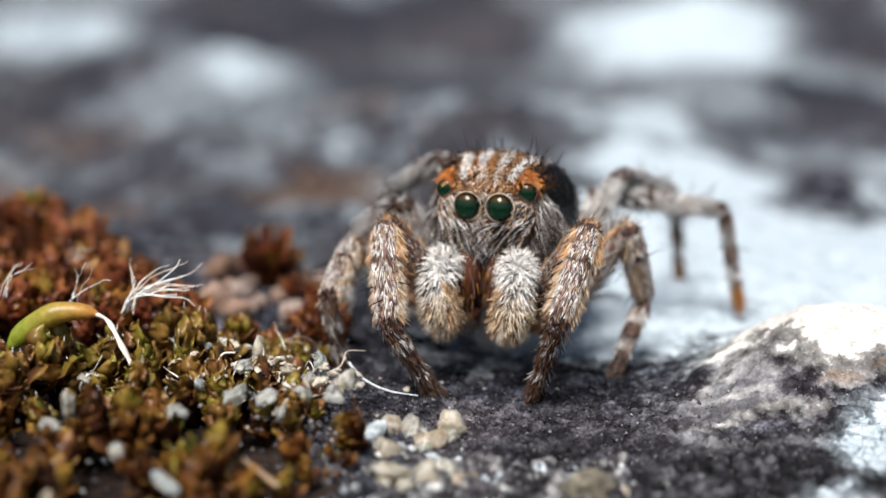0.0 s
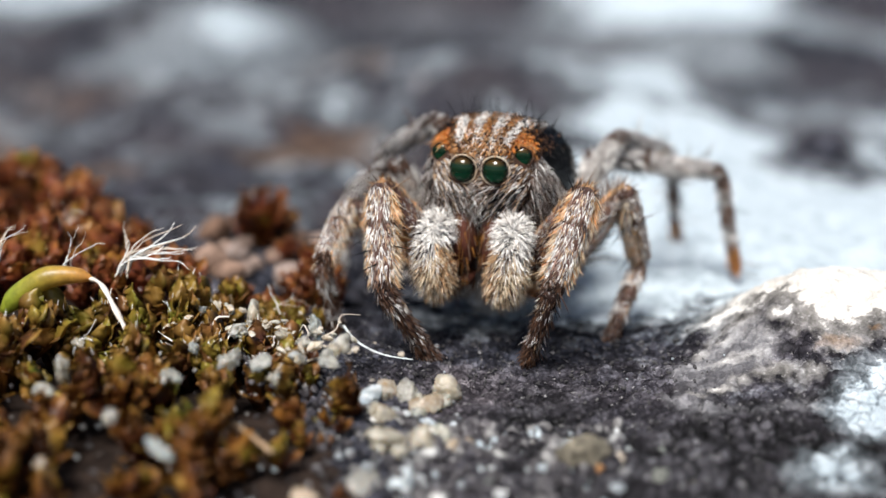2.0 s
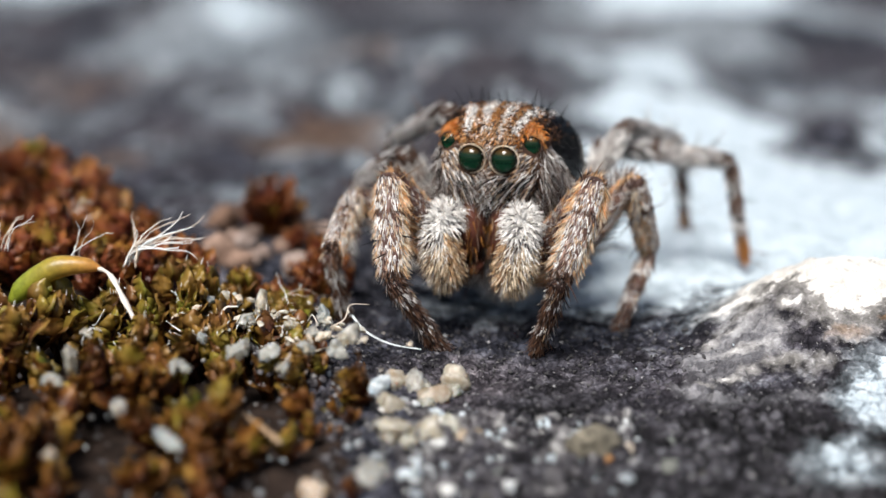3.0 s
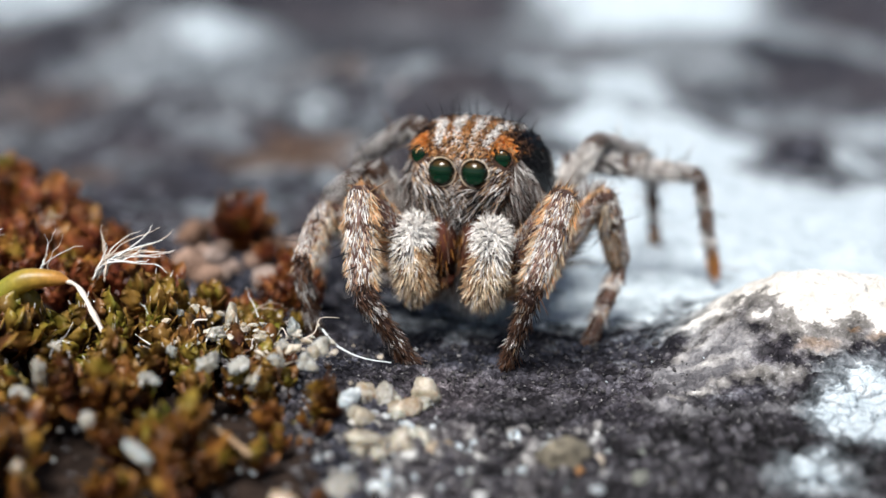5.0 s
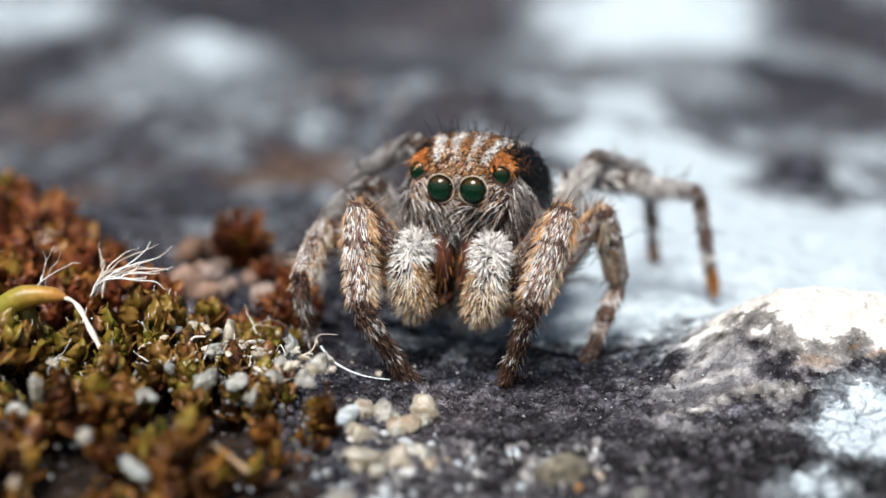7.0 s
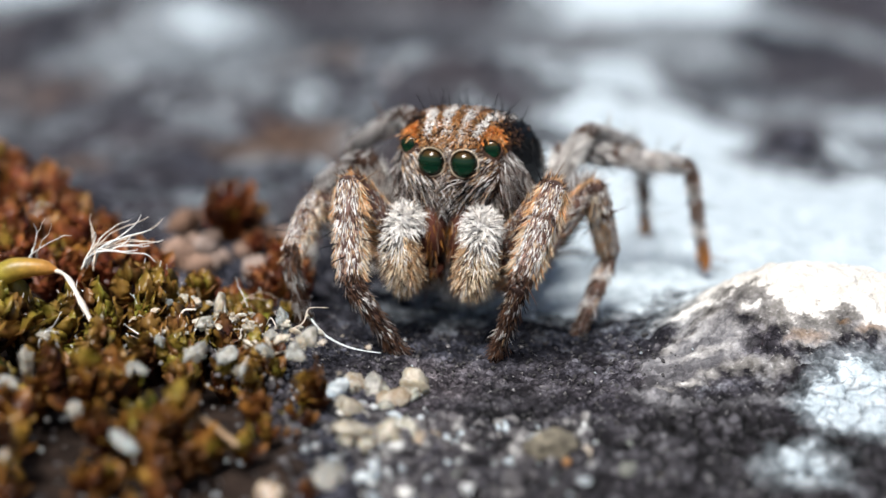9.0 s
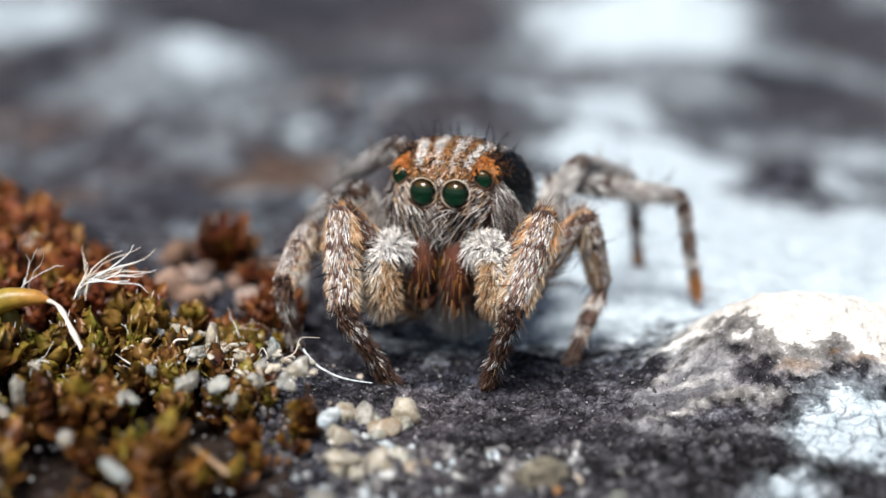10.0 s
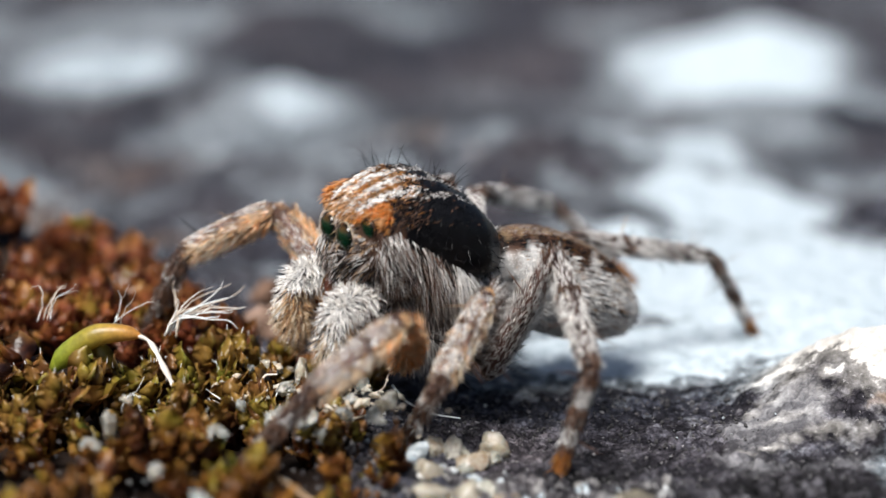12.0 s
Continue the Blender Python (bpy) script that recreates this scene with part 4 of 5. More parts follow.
def moss():
    soil()
    spots = []
    for gx in np.arange(-11.5, 0.0, 0.4):
        for gy in np.arange(-7.0, 10.6, 0.44):
            x, y = gx + rng.uniform(-0.22, 0.22), gy + rng.uniform(-0.24, 0.24)
            edge = float(moss_reach(y)) - x + 0.5 * float(fbm(np.array(x), np.array(y), 2, 51))
            if edge > 0.05 and rng.random() < (0.62 if y > -3.0 else 0.5) + 2.0 * float(fbm(np.array(x / 1.1), np.array(y / 1.1), 2, 57)):
                spots.append((x, y, edge))
    outlying_tufts(spots)
    stem_v, stem_t = tube([(0, 0, -0.25), (0.02, 0, 0.2), (0, 0.02, 0.45)], [0.09, 0.08, 0.02], 6)
    stem = mesh_of("stem", stem_v, stem_t, LEAF)
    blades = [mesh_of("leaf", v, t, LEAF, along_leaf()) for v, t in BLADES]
    kinds = [shoot_leaves(int(n)) for n in (11, 14, 12, 13, 10)]
    patterns, heaps, tips = {}, {True: ([], [], [0]), False: ([], [], [0])}, []
    for x, y, edge in spots:
        kind = int(rng.integers(len(kinds)))
        size = (1.2 if y > -3.0 else 1.0) * np.clip(0.5 + 0.25 * edge, 0.5, 1.0) * rng.uniform(0.8, 1.45) * (1 + 0.6 * float(fbm(np.array(x / 1.1), np.array(y / 1.1), 2, 57))) * (1.15 if y > 4 else 1.0)
        m = pose(x, y, float(rests(x, y)) - 0.12 * min(edge / 0.5, 1) + rng.uniform(-0.05, 0.12), rng.uniform(-16, 16), rng.uniform(-10, 20), rng.uniform(0, 360))
        if -2.7 < y < 1.5 and x > -7.2 and edge > 0.1:
            for b, lm in kinds[kind]:
                if rng.random() < 0.16:
                    w = np.array(m @ Matrix.Diagonal((size, size, size, 1)) @ lm)
                    tips.append([*(w[:3, :3] @ BLADES[b][0][13] * 0.98 + w[:3, 3]), *unit(w[:3, 2])])
            here = m.copy()
            here.translation = m.translation * MM
            here = here @ Matrix.Diagonal((size, size, size, 1))
            if kind not in patterns:
                shoot = tagged(new("moss_shoot", stem), "small moss shoot with pointed orange-brown and olive leaves", "moss", "moss shoots")
                for b, lm in kinds[kind]:
                    leaf = part("leaf", blades[b], shoot)
                    lm = lm.copy()
                    lm.translation = lm.translation * MM
                    leaf.matrix_basis = lm
                shoot.matrix_basis = here
                patterns[kind] = shoot
            else:
                copy_thing(patterns[kind], Matrix.Identity(4)).matrix_basis = here
        else:
            for b, lm in kinds[kind]:
                w = np.array(m @ Matrix.Diagonal((size, size, size, 1)) @ lm)
                v, t = BLADES[b]
                heap_v, heap_t, at = heaps[y < 0]
                heap_v.append(v @ w[:3, :3].T + w[:3, 3])
                heap_t.append(t + at[0])
                at[0] += len(v)
    for front, mat, label in ((True, LEAF_FRONT, "low olive and brown moss on dark soil"), (False, LEAF_MANY, "dense cushion of red-brown moss")):
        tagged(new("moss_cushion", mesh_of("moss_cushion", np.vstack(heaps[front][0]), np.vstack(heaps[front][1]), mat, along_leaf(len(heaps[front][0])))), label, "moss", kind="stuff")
    # white hair points on some tips, which also imitate glints on the leaves
    tips = np.array(tips)
    v, t = hairs(tips[:, :3], tips[:, 3:], rng.uniform(0.05, 0.13, len(tips)), 0.010, 0 * tips[:, :3])
    tagged(new("leaf_hair_points", mesh_of("leaf_hair_points", v, t, DRY_WHITE)), "tiny white hair points on the moss leaf tips", "moss", kind="stuff")


moss()


# ---- sand grains, crumbs and fibres ----
rng = np.random.default_rng(31)


def lump(r, seed, rough=0.25, facets=0):
    v, t = ball(1.0, (1, 1, 1), 13, 18)
    d = unit(v)
    k = 1 + rough * (value_noise(d[:, 0] * 1.6 + seed, d[:, 1] * 1.6 + d[:, 2] * 2.3, seed) * 1.6 + 0.5 * value_noise(d[:, 0] * 4 + d[:, 2] * 3, d[:, 1] * 4 + seed, seed + 3))
    local = np.random.default_rng(seed)
    for n in unit(local.normal(size=(facets, 3))):  # broken faces
        reach_of = 0.72
        k = np.minimum(k, reach_of * local.uniform(0.75, 1.15) / np.maximum(d @ n, 0.3))
    return d * k[:, None] * r * np.array([1, 0.85, 0.8]), t


# x, y, radius, and which quartz: 0 cream, 1 white, 2 tan, 3 bluish
GRAINS = [(-0.16, -2.3, 0.27, 2), (0.1, -1.85, 0.25, 0), (0.0, -1.5, 0.17, 2), (-0.72, -1.97, 0.2, 2), (-1.06, -2.32, 0.22, 3), (-0.75, -2.87, 0.2, 0), (-0.47, -2.1, 0.2, 1),
          (-0.68, -3.7, 0.28, 0), (-0.31, -3.86, 0.28, 0), (0.0, -3.45, 0.21, 0), (-0.11, -2.95, 0.19, 3), (0.29, -3.78, 0.17, 2), (0.66, -3.7, 0.17, 3), (1.34, -3.32, 0.16, 3),
          (-0.97, -4.82, 0.25, 1), (0.22, -2.51, 0.07, 1), (0.15, -2.93, 0.06, 1), (0.78, -4.39, 0.16, 3), (1.52, -4.37, 0.13, 1), (2.84, -1.9, 0.06, 3), (-0.45, -4.9, 0.2, 3), (-1.7, -5.3, 0.2, 2)]
CRUMBS = [(-1.49, -1.9, 0.24, 1), (-1.65, -2.25, 0.14, 1), (-1.84, -0.9, 0.2, 1), (-2.06, -2.3, 0.14, 1), (-1.56, -2.6, 0.16, 1), (-3.64, -1.68, 0.13, 1), (-3.0, -2.38, 0.2, 1), (-2.57, -2.39, 0.17, 1),
          (-3.85, -2.99, 0.22, 1), (-4.41, -4.36, 0.15, 1), (-5.32, -2.97, 0.22, 1), (-5.31, -1.94, 0.12, 0), (-3.83, 0.0, 0.2, 1), (-3.1, -0.87, 0.2, 1), (-2.9, -0.4, 0.23, 0), (-2.31, -3.09, 0.14, 1),
          (-3.38, 0.0, 0.18, 0), (-5.49, -3.5, 0.17, 1), (-3.62, -5.35, 0.22, 1), (-5.14, -5.62, 0.13, 2), (-2.0, -1.76, 0.15, 1), (-2.28, -1.32, 0.18, 0)]


def strewn():
    """A place on the band of crumbs that crosses the moss."""
    f = rng.beta(1.2, 1.3)
    return -3.7 + 2.7 * f + rng.normal() * 0.34, -0.1 - 2.1 * f + rng.normal() * 0.38


def sand():
    kinds = ((CREAM_GRAIN, "rounded translucent cream quartz grain"), (WHITE_GRAIN, "whitish translucent quartz grain"), (TAN_GRAIN, "tan-orange translucent quartz grain"), (BLUE_GRAIN, "bluish translucent quartz grain"))
    shapes = [[mesh_of("sand_grain", *lump(1.0, 60 + k, 0.7, 6), mat) for k in range(4)] for mat, _ in kinds]
    for places, lift in ((GRAINS, -0.04), (CRUMBS, 0.62)):
        for i, (x, y, r, kind) in enumerate(places):
            r = r * (0.74 if lift > 0.3 else 0.94)
            ob = tagged(new("sand_grain", shapes[kind][i % 4]), kinds[kind][1], "sand grain", "sand grains")
            ob.matrix_basis = pose(x * MM, y * MM, (float(rests(x, y)) + lift + r * 0.55) * MM, *rng.uniform(0, 360, 3)) @ Matrix.Diagonal((r * 1.3, r * (0.8 if lift > 0.3 else 1.15), r * 1.1, 1))
            if i < 10 or (lift > 0.3 and i % 2):  # a smaller one stuck to it
                q, turn = r * rng.uniform(0.45, 0.7), rng.uniform(0, 6.28)
                ob = tagged(new("sand_grain", shapes[kind if i % 3 else 0][(i + 1) % 4]), kinds[kind if i % 3 else 0][1], "sand grain", "sand grains")
                ob.matrix_basis = pose((x + np.cos(turn) * r) * MM, (y + np.sin(turn) * r) * MM, (float(rests(x, y)) + lift + q * 0.8) * MM, *rng.uniform(0, 360, 3)) @ Matrix.Diagonal((q, q, q, 1))
    # small pale flakes on the edge of the moss
    flakes = [mesh_of("stone_flake", lump(1.0, 140 + k, 0.6, 11)[0] * np.array([1, 0.85, 0.65]), lump(1.0, 140 + k, 0.6, 11)[1], FLAKE, None, False) for k in range(5)]
    for k in range(110):
        x, y, r = *strewn(), 0.03 + 0.15 * rng.random() ** 2.6
        ob = tagged(new("stone_flake", flakes[k % 5]), "blunt pale cream stone flake lying on moss", "stone flake", "stone flakes")
        ob.matrix_basis = pose(x * MM, y * MM, (float(rests(x, y)) + 0.6 + rng.uniform(-0.16, 0.16)) * MM, *rng.uniform(-40, 40, 2), rng.uniform(0, 360)) @ Matrix.Diagonal((r, r, r, 1))
    grits = [lump(1.0, k, 0.3, 6) for k in range(23)]
    # small crumbs lying among the grains, more than anybody would count
    for name, mat, count, label in (("pale_grit", GRIT, 1500, "fine mixed pale and grey grit between the sand grains"), ("dark_grit", GREY_CRUMB, 900, "fine dark grit on the bare rock")):
        heap_v, heap_t, at = [], [], 0
        for k in range(count):
            if name == "pale_grit":
                y = rng.uniform(-5, 0.5)
                x = float(moss_reach(y)) + rng.normal() * 0.55 + (0.5 if y < -2.5 else -0.3)
                r = rng.uniform(0.03, 0.09)
                if k % 5 in (2, 4):
                    x, y, r = rng.uniform(-0.6, 2.6), rng.uniform(-5.4, -2.9), 0.03 + 0.12 * rng.random() ** 2.2
                elif k % 2:
                    x, y, r = rng.uniform(-7.5, 0.8), rng.uniform(-6.4, -2.6), 0.015 + 0.045 * rng.random() ** 2
                elif rng.random() < 0.2:
                    x, y, r = rng.uniform(-0.5, 5), rng.uniform(-5, 1.0), rng.uniform(0.015, 0.04)
            else:
                x, y, r = rng.uniform(-1.5, 4.2), rng.uniform(-6, 1.2), rng.uniform(0.015, 0.045)
                grown = patches(np.array([x]), np.array([y]))
                if x < float(moss_reach(y)) - 0.2 or max(grown[0][0], grown[1][0]) > 0.4:
                    continue
            v, t = grits[k % 23]
            v = v * r
            mossy = np.clip((float(moss_reach(y)) - x) / 1.2, 0, 1)
            heap_v.append(v[:, [k % 3, (k + 1) % 3, (k + 2) % 3]] + np.array([x, y, float(rests(x, y)) + r * 0.4 + 0.06 + (0.12 if y < -2.8 else 0.3) * mossy]))
            heap_t.append(t + at)
            at += len(v)
        tagged(new(name, mesh_of(name, np.vstack(heap_v), np.vstack(heap_t), mat)), label, "grit", kind="stuff")
    stones = [mesh_of("pebble", *lump(1.0, 90 + k, 0.5, 12), mat) for k, mat in enumerate((PALE_STONE, GREY_STONE, RUSTY, BLUE_GRAIN))]
    spots = [(2.03, -4.19, 0.38, 1), (2.5, -4.21, 0.15, 0), (2.2, -4.5, 0.1, 2), (3.0, -4.8, 0.2, 1)]
    spots += [(rng.uniform(-0.3, 3.6), rng.uniform(-5.6, -3.3), rng.uniform(0.04, 0.1), int(rng.choice((0, 1, 1, 1, 3)))) for _ in range(9)]
    for x, y, r, k in spots:
        ob = tagged(new("pebble", stones[k]), ("small pale blunt pebble on the dark rock", "small broken grey pebble on the dark rock", "small rust-brown pebble on the dark rock", "small bluish-white quartz pebble on the dark rock")[k], "pebble", "pebbles")
        ob.matrix_basis = pose(x * MM, y * MM, (float(rests(x, y)) + 0.1 + r * (0.45 if r < 0.15 else 0.1)) * MM, *rng.uniform(0, 360, 3)) @ Matrix.Diagonal((r, r, r, 1))


sand()


def bow(points, n=16):
    """A smooth line through a few points."""
    points = np.asarray(points, float)
    t, f = np.linspace(0, len(points) - 1, n), np.arange(len(points))
    line = np.stack([np.interp(t, f, points[:, k]) for k in range(3)], -1)
    for _ in range(3):
        line[1:-1] = 0.25 * line[:-2] + 0.5 * line[1:-1] + 0.25 * line[2:]
    return line


def clods():
    """Blunt reddish lumps of soil and stone behind the moss."""
    shapes = [mesh_of("soil_clod", *lump(1.0, 170 + k, 0.5, 4), CLOD) for k in range(4)]
    for k in range(16):
        x, y, r = rng.uniform(-4.6, -1.9), rng.uniform(3.2, 7.5), rng.uniform(0.16, 0.42)
        ob = tagged(new("soil_clod", shapes[k % 4]), "blunt reddish-grey clod of soil on the rock", "soil clod", "soil clods")
        ob.matrix_basis = pose(x * MM, y * MM, (float(rests(x, y)) + r * 0.5) * MM, *rng.uniform(0, 360, 3)) @ Matrix.Diagonal((r, r, r, 1))


clods()


def hair_tuft(root, strands, reach_of, lean, label):
    """A dry moss tip that frays into white hairs; each strand is a part."""
    tuft = tagged(new("dry_hair_tuft"), label, "plant fibre", "white hair tufts")
    tuft.location = Vector(root) * MM
    own = np.random.default_rng(strands * 100 + int(reach_of * 100))
    for k in range(strands):
        far = reach_of * own.uniform(0.5, 1.05)
        a = np.radians(own.uniform(-12, 55) if own.random() < 0.75 else own.uniform(70, 140))
        tip = np.array([np.cos(a) * far + lean[0], own.uniform(-0.35, 0.25), np.sin(a) * far * 0.7 + lean[1]])
        foot = own.normal(size=3) * [0.06, 0.06, 0.03]
        line = bow([foot * 1.3 + [-0.05, 0, -0.2], foot, tip * 0.5 + [0, 0, 0.06] + own.normal(size=3) * 0.06, tip, tip * 1.1 + own.normal(size=3) * 0.07])
        v, t = tube(line + rng.normal(size=line.shape) * 0.006, np.linspace(0.018, 0.004, 16) * np.clip(reach_of * 1.4, 0.5, 1), 6)
        part("strand", mesh_of("strand", v, t, DRY_WHITE), tuft)


def fibres():
    hair_tuft((-4.98, 0.4, 1.66), 15, 0.75, (0.3, 0.05), "frayed tuft of white hairs on a moss tip")
    hair_tuft((-5.92, 0.4, 1.6), 4, 0.5, (0.1, 0.25), "thin white hairs rising from the moss")
    hair_tuft((-7.0, 0.4, 1.85), 5, 0.5, (0.1, 0.2), "white dry hairs standing in the moss")
    hair_tuft((-2.6, 0.7, 0.8), 3, 0.34, (0.1, 0.05), "small white hair tuft at the moss edge")
    hair_tuft((-6.5, 3.0, 1.5), 4, 0.4, (0.0, 0.2), "thin white hairs rising from the moss")
    sprout = tagged(new("moss_capsule"), "green and orange moss capsule on a bent white stalk", "moss capsule")
    line = bow([(-6.66, -0.9, 1.2), (-6.4, -0.9, 1.5), (-5.96, -0.9, 1.78), (-5.48, -0.9, 1.8), (-5.26, -0.9, 1.74)], 20)
    v, t = tube(line, np.interp(np.linspace(0, 1, 20), (0, 0.15, 0.5, 0.85, 1), (0.07, 0.16, 0.18, 0.1, 0.03)), 12)
    f = np.clip((v[:, 0:1] + 6.5) / 1.2, 0, 1)
    part("capsule", mesh_of("capsule", v, t, MOSSY, (1 - f) * np.array([0.26, 0.3, 0.03]) + f * np.array([0.55, 0.25, 0.06])), sprout)
    line = bow([(-5.32, -0.9, 1.75), (-5.12, -0.9, 1.68), (-4.9, -1.2, 1.38), (-4.66, -1.5, 1.08), (-4.5, -1.7, 0.86), (-4.4, -1.75, 0.5)], 20)
    v, t = tube(line, 0.054 + 0.014 * np.sin(np.arange(20) * 1.7), 8, 0.6)
    part("stalk", mesh_of("stalk", v, t, DRY_WHITE), sprout, "bleached white stalk")
    for points, r, mat, label in (
            ([(-1.51, 0.3, 0.6), (-1.34, 0.1, 0.42), (-1.05, -0.1, 0.32), (-0.8, -0.2, 0.26), (-0.4, -0.3, 0.24)], 0.016, DRY_WHITE, "long curved white fibre lying on the rock"),
            ([(-2.3, -1.9, 0.6), (-2.0, -1.7, 0.68), (-1.75, -1.6, 0.72)], 0.03, STRAW, "short straw-coloured fibre among the grains"),
            ([(-3.5, -0.9, 0.9), (-3.4, -0.8, 1.1), (-3.2, -0.85, 1.12)], 0.025, DRY_WHITE, "short bent white fibre on the moss"),
            ([(-2.2, -4.9, 0.5), (-2.7, -4.4, 0.7), (-3.3, -4.2, 0.8)], 0.045, STRAW, "pale dry stem lying on the moss")):
        v, t = tube(bow(points), np.linspace(r, r * 0.5, 16), 7)
        tagged(new("fibre", mesh_of("fibre", v, t, mat)), label, "plant fibre")
    for _ in range(16):  # short curled threads on the moss and between the crumbs
        x, y = rng.uniform(-6.2, -1.4), rng.uniform(-2.4, 0.8)
        foot = np.array([x, y, float(rests(x, y)) + 0.42])
        turn, far = rng.uniform(0, 6.28), rng.uniform(0.2, 0.5)
        along = np.array([np.cos(turn), 0.5 * np.sin(turn), 0.35 + 0.4 * rng.random()]) * far
        v, t = tube(bow([foot, foot + along * 0.4 + rng.normal(size=3) * 0.05, foot + along * 0.8 + rng.normal(size=3) * 0.07, foot + along + rng.normal(size=3) * 0.1]), np.linspace(0.014, 0.006, 16), 6)
        tagged(new("fibre", mesh_of("fibre", v, t, DRY_WHITE)), "short curled white thread caught in the moss", "plant fibre", "curled threads")


fibres()


# ---- what moves ----
# where the spider stands: seconds, place of its middle in mm, lift, heading towards the camera's side, nod, lean
STANDS = [(0.0, 1.02, 2.15, 0.0, 15, 0, 0), (10.28, 1.02, 2.15, 0.0, 15, 0, 0), (10.5, 0.23, 1.36, 0.53, 49, -6, -6), (10.7, -0.43, 1.12, 0.72, 71, -4, -5.5),
          (10.85, -0.45, 1.08, 0.86, 76, -1, -4.5), (10.98, -0.43, 1.08, 0.79, 77, -0.5, -4), (11.75, -0.43, 1.08, 0.79, 77, -0.5, -4), (12.0, -0.95, 0.67, 0.47, 57.5, -6.4, -8)]
# knee, ankle and foot of each leg in mm
STEPS = {}
STEPS["L1"] = [
    ((2.30, -0.02, 2.91), (1.74, -0.84, 1.54), (1.39, -0.10, 0.03)),
    ((0.17, -1.67, 2.93), (-1.05, -2.08, 1.75), (-1.67, -1.10, 0.49)),
    ((-0.29, -1.62, 3.12), (-1.40, -1.54, 1.89), (-1.80, -0.66, 0.51)),
    ((-0.76, -1.57, 3.31), (-1.74, -1.00, 2.03), (-1.94, -0.21, 0.52)),
    ((-1.04, -1.55, 3.48), (-2.32, -1.87, 2.37), (-2.56, -1.30, 0.77)),
    ((-1.19, -2.61, 2.44), (-2.46, -3.36, 1.57), (-3.55, -2.99, 0.31)),
]
STEPS["R1"] = [
    ((-0.90, 0.45, 2.89), (-0.85, -0.43, 1.38), (0.01, 0.03, 0.02)),
    ((-2.00, 0.75, 3.63), (-2.98, 1.60, 2.51), (-3.73, 1.40, 0.98)),
    ((-2.24, 1.12, 3.77), (-3.28, 1.29, 2.62), (-3.72, 1.36, 1.02)),
    ((-2.47, 1.49, 3.92), (-3.58, 0.99, 2.72), (-3.71, 1.33, 1.05)),
    ((-2.47, 2.47, 3.77), (-3.68, 2.24, 2.55), (-3.76, 2.43, 0.84)),
    ((-3.41, 1.51, 3.27), (-4.98, 1.33, 2.54), (-5.75, 1.81, 1.07)),
]
STEPS["L2"] = [
    ((3.08, 1.55, 2.58), (3.44, 2.17, 1.13), (2.82, 1.13, 0.04)),
    ((1.43, -0.32, 3.11), (2.22, -0.05, 1.74), (2.55, 0.46, 0.21)),
    ((0.73, -0.87, 2.95), (0.60, -0.61, 1.68), (0.53, -1.05, 0.54)),
    ((0.04, -1.42, 2.79), (-1.02, -1.18, 1.61), (-1.49, -2.56, 0.86)),
    ((-0.21, -1.51, 2.89), (-0.89, -1.07, 1.49), (-1.26, -2.16, 0.34)),
    ((0.05, -1.70, 2.61), (-0.67, -2.63, 1.51), (-1.25, -1.67, 0.32)),
]
STEPS["R2"] = [
    ((-1.56, 2.13, 2.18), (-1.88, 0.70, 1.52), (-1.69, 1.30, 0.02)),
    ((-2.09, 0.92, 2.55), (-3.11, 1.77, 1.65), (-2.67, 2.22, 0.13)),
    ((-2.06, 1.48, 2.94), (-3.01, 2.01, 1.83), (-2.94, 2.25, 0.26)),
    ((-2.03, 2.05, 3.34), (-2.91, 2.25, 2.01), (-3.21, 2.28, 0.39)),
    ((-1.94, 1.97, 3.53), (-3.06, 1.98, 2.37), (-3.38, 2.37, 0.81)),
    ((-2.32, 1.75, 3.32), (-3.07, 2.31, 2.01), (-3.29, 2.29, 0.38)),
]
STEPS["L3"] = [
    ((2.76, 4.02, 3.24), (5.16, 4.62, 2.38), (5.45, 4.42, 0.31)),
    ((1.86, 1.07, 3.50), (3.54, 2.19, 1.98), (3.41, 1.47, 0.24)),
    ((1.66, 0.92, 3.50), (3.39, 2.19, 2.03), (3.36, 1.47, 0.26)),
    ((1.45, 0.22, 3.47), (2.30, 1.77, 1.67), (2.24, 1.14, -0.11)),
    ((1.25, -0.45, 3.49), (1.61, 0.63, 1.24), (0.94, -0.71, 0.10)),
    ((1.07, -0.80, 3.01), (1.53, -2.97, 1.83), (1.05, -2.57, 0.05)),
]
STEPS["R3"] = [
    ((-0.90, 2.40, 3.30), (-1.47, 4.60, 2.20), (-1.87, 3.84, 0.03)),
    ((-1.15, 1.32, 3.15), (-2.17, 3.19, 1.80), (-2.57, 4.11, 0.20)),
    ((-0.92, 2.55, 3.12), (-1.88, 4.41, 1.71), (-2.15, 4.22, 0.23)),
    ((-0.68, 3.78, 3.09), (-1.59, 5.63, 1.63), (-1.72, 4.34, 0.26)),
    ((-0.68, 3.77, 3.08), (-1.59, 5.62, 1.63), (-1.72, 4.34, 0.26)),
    ((-0.68, 1.67, 3.70), (-1.49, 3.20, 1.87), (-1.75, 4.22, 0.30)),
]
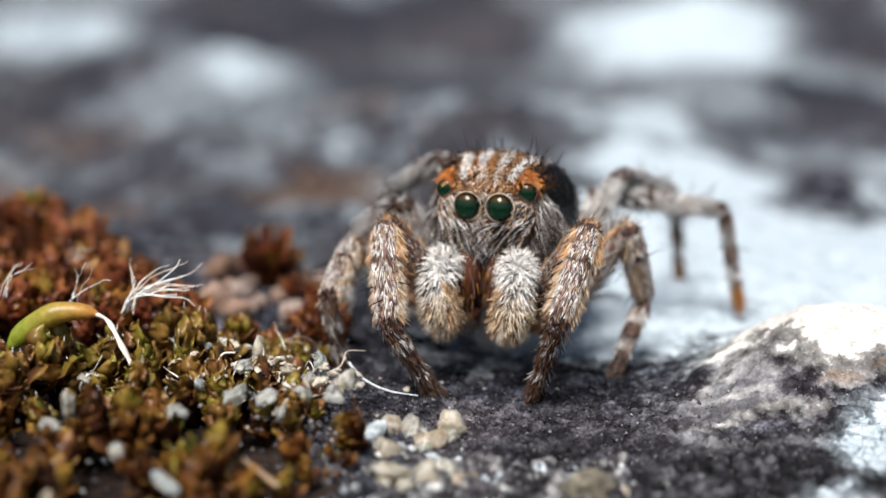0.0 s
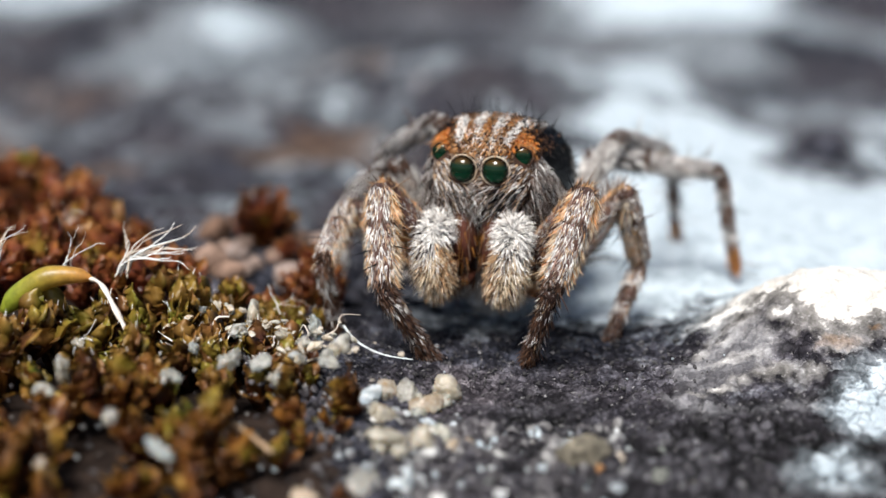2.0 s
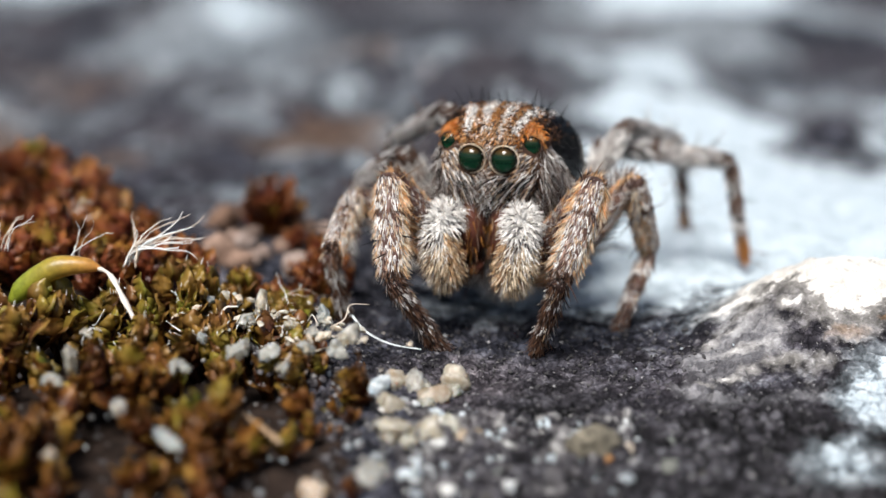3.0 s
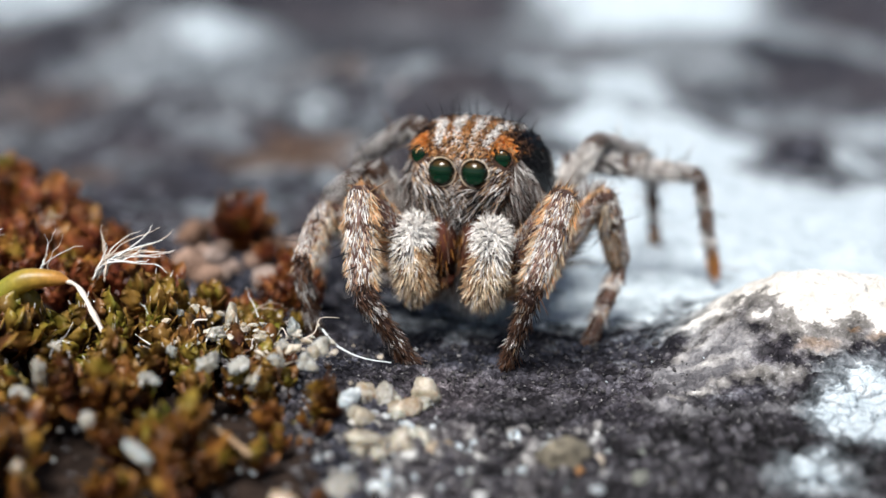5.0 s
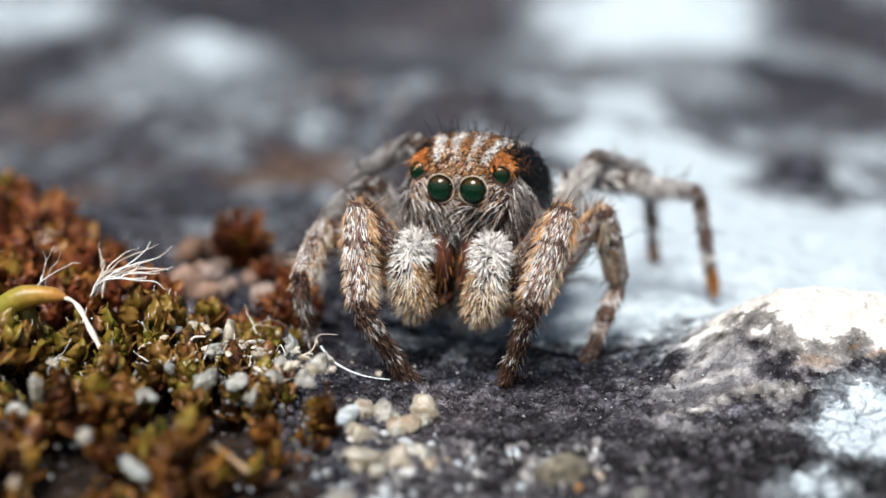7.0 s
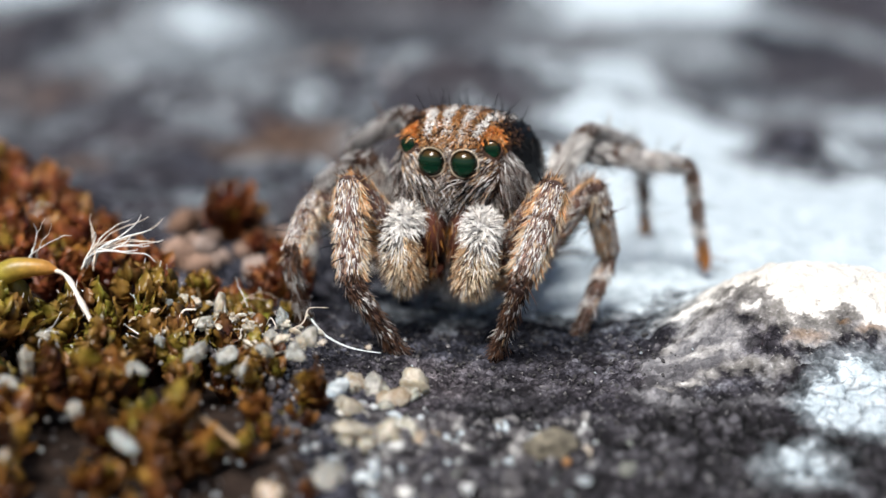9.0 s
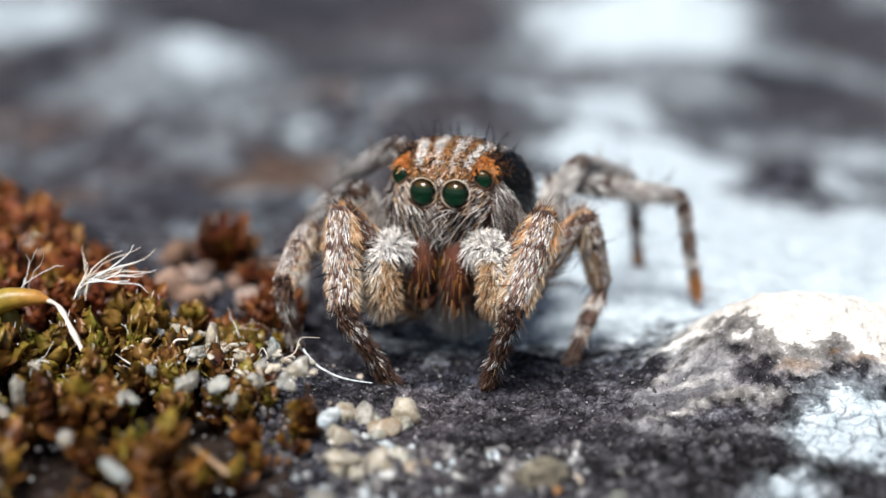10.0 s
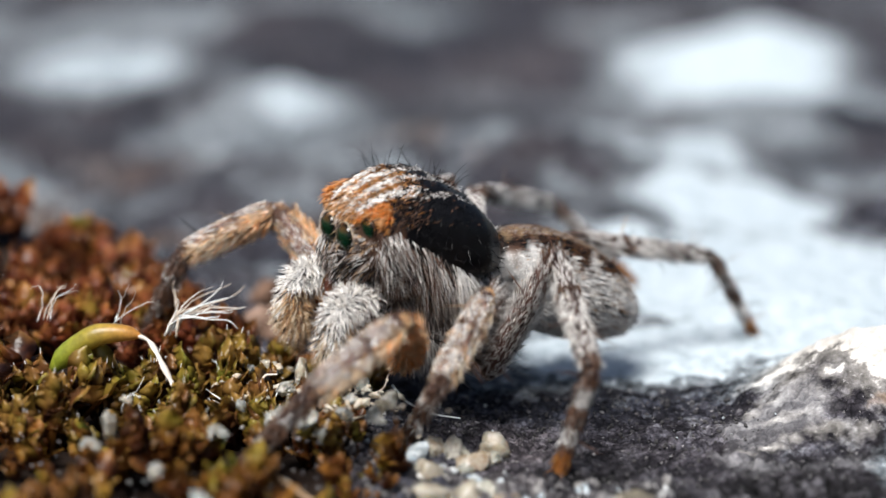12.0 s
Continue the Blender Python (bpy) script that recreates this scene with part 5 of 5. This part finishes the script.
STEPS["L4"] = [
    ((3.23, 3.73, 3.23), (4.44, 6.44, 2.12), (4.72, 7.33, 0.04)),
    ((2.43, 3.01, 2.96), (4.41, 5.38, 2.23), (4.60, 5.88, 0.03)),
    ((2.07, 2.84, 2.99), (4.18, 5.08, 2.24), (4.62, 5.53, 0.08)),
    ((1.53, 2.59, 3.04), (3.84, 4.64, 2.26), (4.64, 5.01, 0.15)),
    ((1.46, 2.60, 3.02), (3.92, 4.41, 2.16), (4.87, 4.76, 0.12)),
    ((1.32, 2.52, 2.45), (3.96, 4.14, 1.78), (4.97, 5.16, 0.04)),
]
STEPS["R4"] = [
    ((-0.20, 3.20, 4.40), (-0.90, 5.60, 2.90), (-1.20, 6.90, 0.05)),
    ((-0.82, 2.53, 3.39), (-1.66, 5.12, 1.77), (-2.22, 6.50, 0.07)),
    ((-0.12, 3.02, 3.36), (0.45, 5.46, 2.09), (0.54, 6.62, 0.29)),
    ((0.57, 3.80, 2.80), (2.56, 6.10, 2.20), (3.30, 6.75, 0.50)),
    ((0.90, 3.90, 2.65), (2.71, 6.00, 2.20), (3.30, 6.62, 0.66)),
    ((0.10, 3.50, 2.55), (1.50, 5.90, 2.00), (2.78, 6.46, 0.78)),
]
MOMENTS = (10.28, 10.5, 10.61, 10.72, 10.95, 11.75, 12.0)
# how far each feeler is raised, in degrees
PALP_LEFT = [(0.0, 0), (0.5, 0), (0.6, 2), (0.7, 6), (0.8, 50), (0.9, 14), (1.0, 10), (1.1, 0), (1.2, 46), (1.3, 4), (1.4, 6), (1.5, 12), (1.6, 50), (1.7, 52), (1.8, 4), (1.9, 0),
             (9.7, 0), (9.8, 24), (9.9, 0), (10.0, 42), (10.1, 2), (10.2, 12), (10.3, 12), (10.5, 0), (10.9, -16), (11.2, -14), (11.3, 6), (11.4, -14), (11.75, -14), (12.0, -4)]
PALP_RIGHT = [(0.0, 0), (0.5, 10), (0.6, 46), (0.7, 14), (0.8, 20), (0.9, 8), (1.0, 14), (1.1, 2), (1.2, 42), (1.3, 2), (1.4, 34), (1.5, 42), (1.6, 4), (1.7, 44), (1.8, 6), (1.9, 2),
              (9.7, 2), (9.8, 26), (9.9, 30), (10.0, 20), (10.1, 20), (10.2, 24), (10.3, 16), (10.5, 4), (10.9, -12), (11.55, -12), (11.6, 8), (11.7, -12), (12.0, 10)]


def eased(t, times, values):
    """Values that glide from one moment to the next."""
    k = int(np.clip(np.searchsorted(times, t, "right") - 1, 0, len(times) - 2))
    f = np.clip((t - times[k]) / (times[k + 1] - times[k]), 0, 1)
    return np.asarray(values[k], float) * (1 - f) + np.asarray(values[k + 1], float) * f


def body_pose(t):
    x, y, lift, heading, nod, lean = eased(t, [r[0] for r in STANDS], [r[1:] for r in STANDS])
    return pose(x * MM, y * MM, lift * MM, nod, lean, 180 - heading)


def reach(hip, joints, lengths):
    """Knee, ankle and foot near the wished ones, with every stretch of its true length."""
    points = [hip, *[np.array(j, float) for j in joints]]
    foot = points[3].copy()
    for _ in range(40):
        points[3] = foot.copy()
        for i in (2, 1):
            points[i] = points[i + 1] + unit(points[i] - points[i + 1]) * lengths[i]
        points[0] = hip
        for i in (1, 2, 3):
            points[i] = points[i - 1] + unit(points[i] - points[i - 1]) * lengths[i - 1]
    return points


def limb_pose(a, b, out):
    ahead = unit(b - a)
    over = np.array([0, 0, 1.0]) + 0.9 * out
    over = unit(over - ahead * (over @ ahead))
    side = np.cross(ahead, over)
    m = Matrix.Identity(4)
    for k in range(3):
        m[k][0], m[k][1], m[k][2], m[k][3] = over[k], side[k], ahead[k], a[k] * MM
    return m


def motions():
    times = [0.0] + [10.28 + k / 30 for k in range(52)] + [12.0]
    walk(spider, [(t, body_pose(t)) for t in times])
    for name, limbs in LEGS.items():
        flip = -1 if name[0] == "L" else 1
        hx, hy, hz = HIPS[name[1]]
        rows = ([], [], [])
        for t in times:
            body = body_pose(t)
            hip = np.array(body @ Vector((flip * hx * MM, hy * MM, hz * MM))) / MM
            keys = [np.array(k) for k in STEPS[name]]
            keys = [*keys[:5], keys[4], keys[5]]
            joints = eased(t, MOMENTS, keys)
            points = reach(hip, joints, LENGTHS[name[1]])
            middle = np.array(body @ Vector((0, -0.2 * MM, 0))) / MM
            out = points[3] - middle
            out[2] = 0
            out = unit(out)
            for i in range(3):
                rows[i].append((t, body.inverted() @ limb_pose(points[i], points[i + 1], out)))
        for limb, r in zip(limbs, rows):
            walk(limb, r)
    for side, lifts in ((-1, PALP_LEFT), (1, PALP_RIGHT)):
        walk(PALPS[side], [(t, pose(side * 0.53 * MM, 1.36 * MM, 2.17 * MM, lift * (0.45 if lift > 0 else 1), 0, -side * (6 + 0.95 * max(lift, 0)))) for t, lift in lifts])


motions()
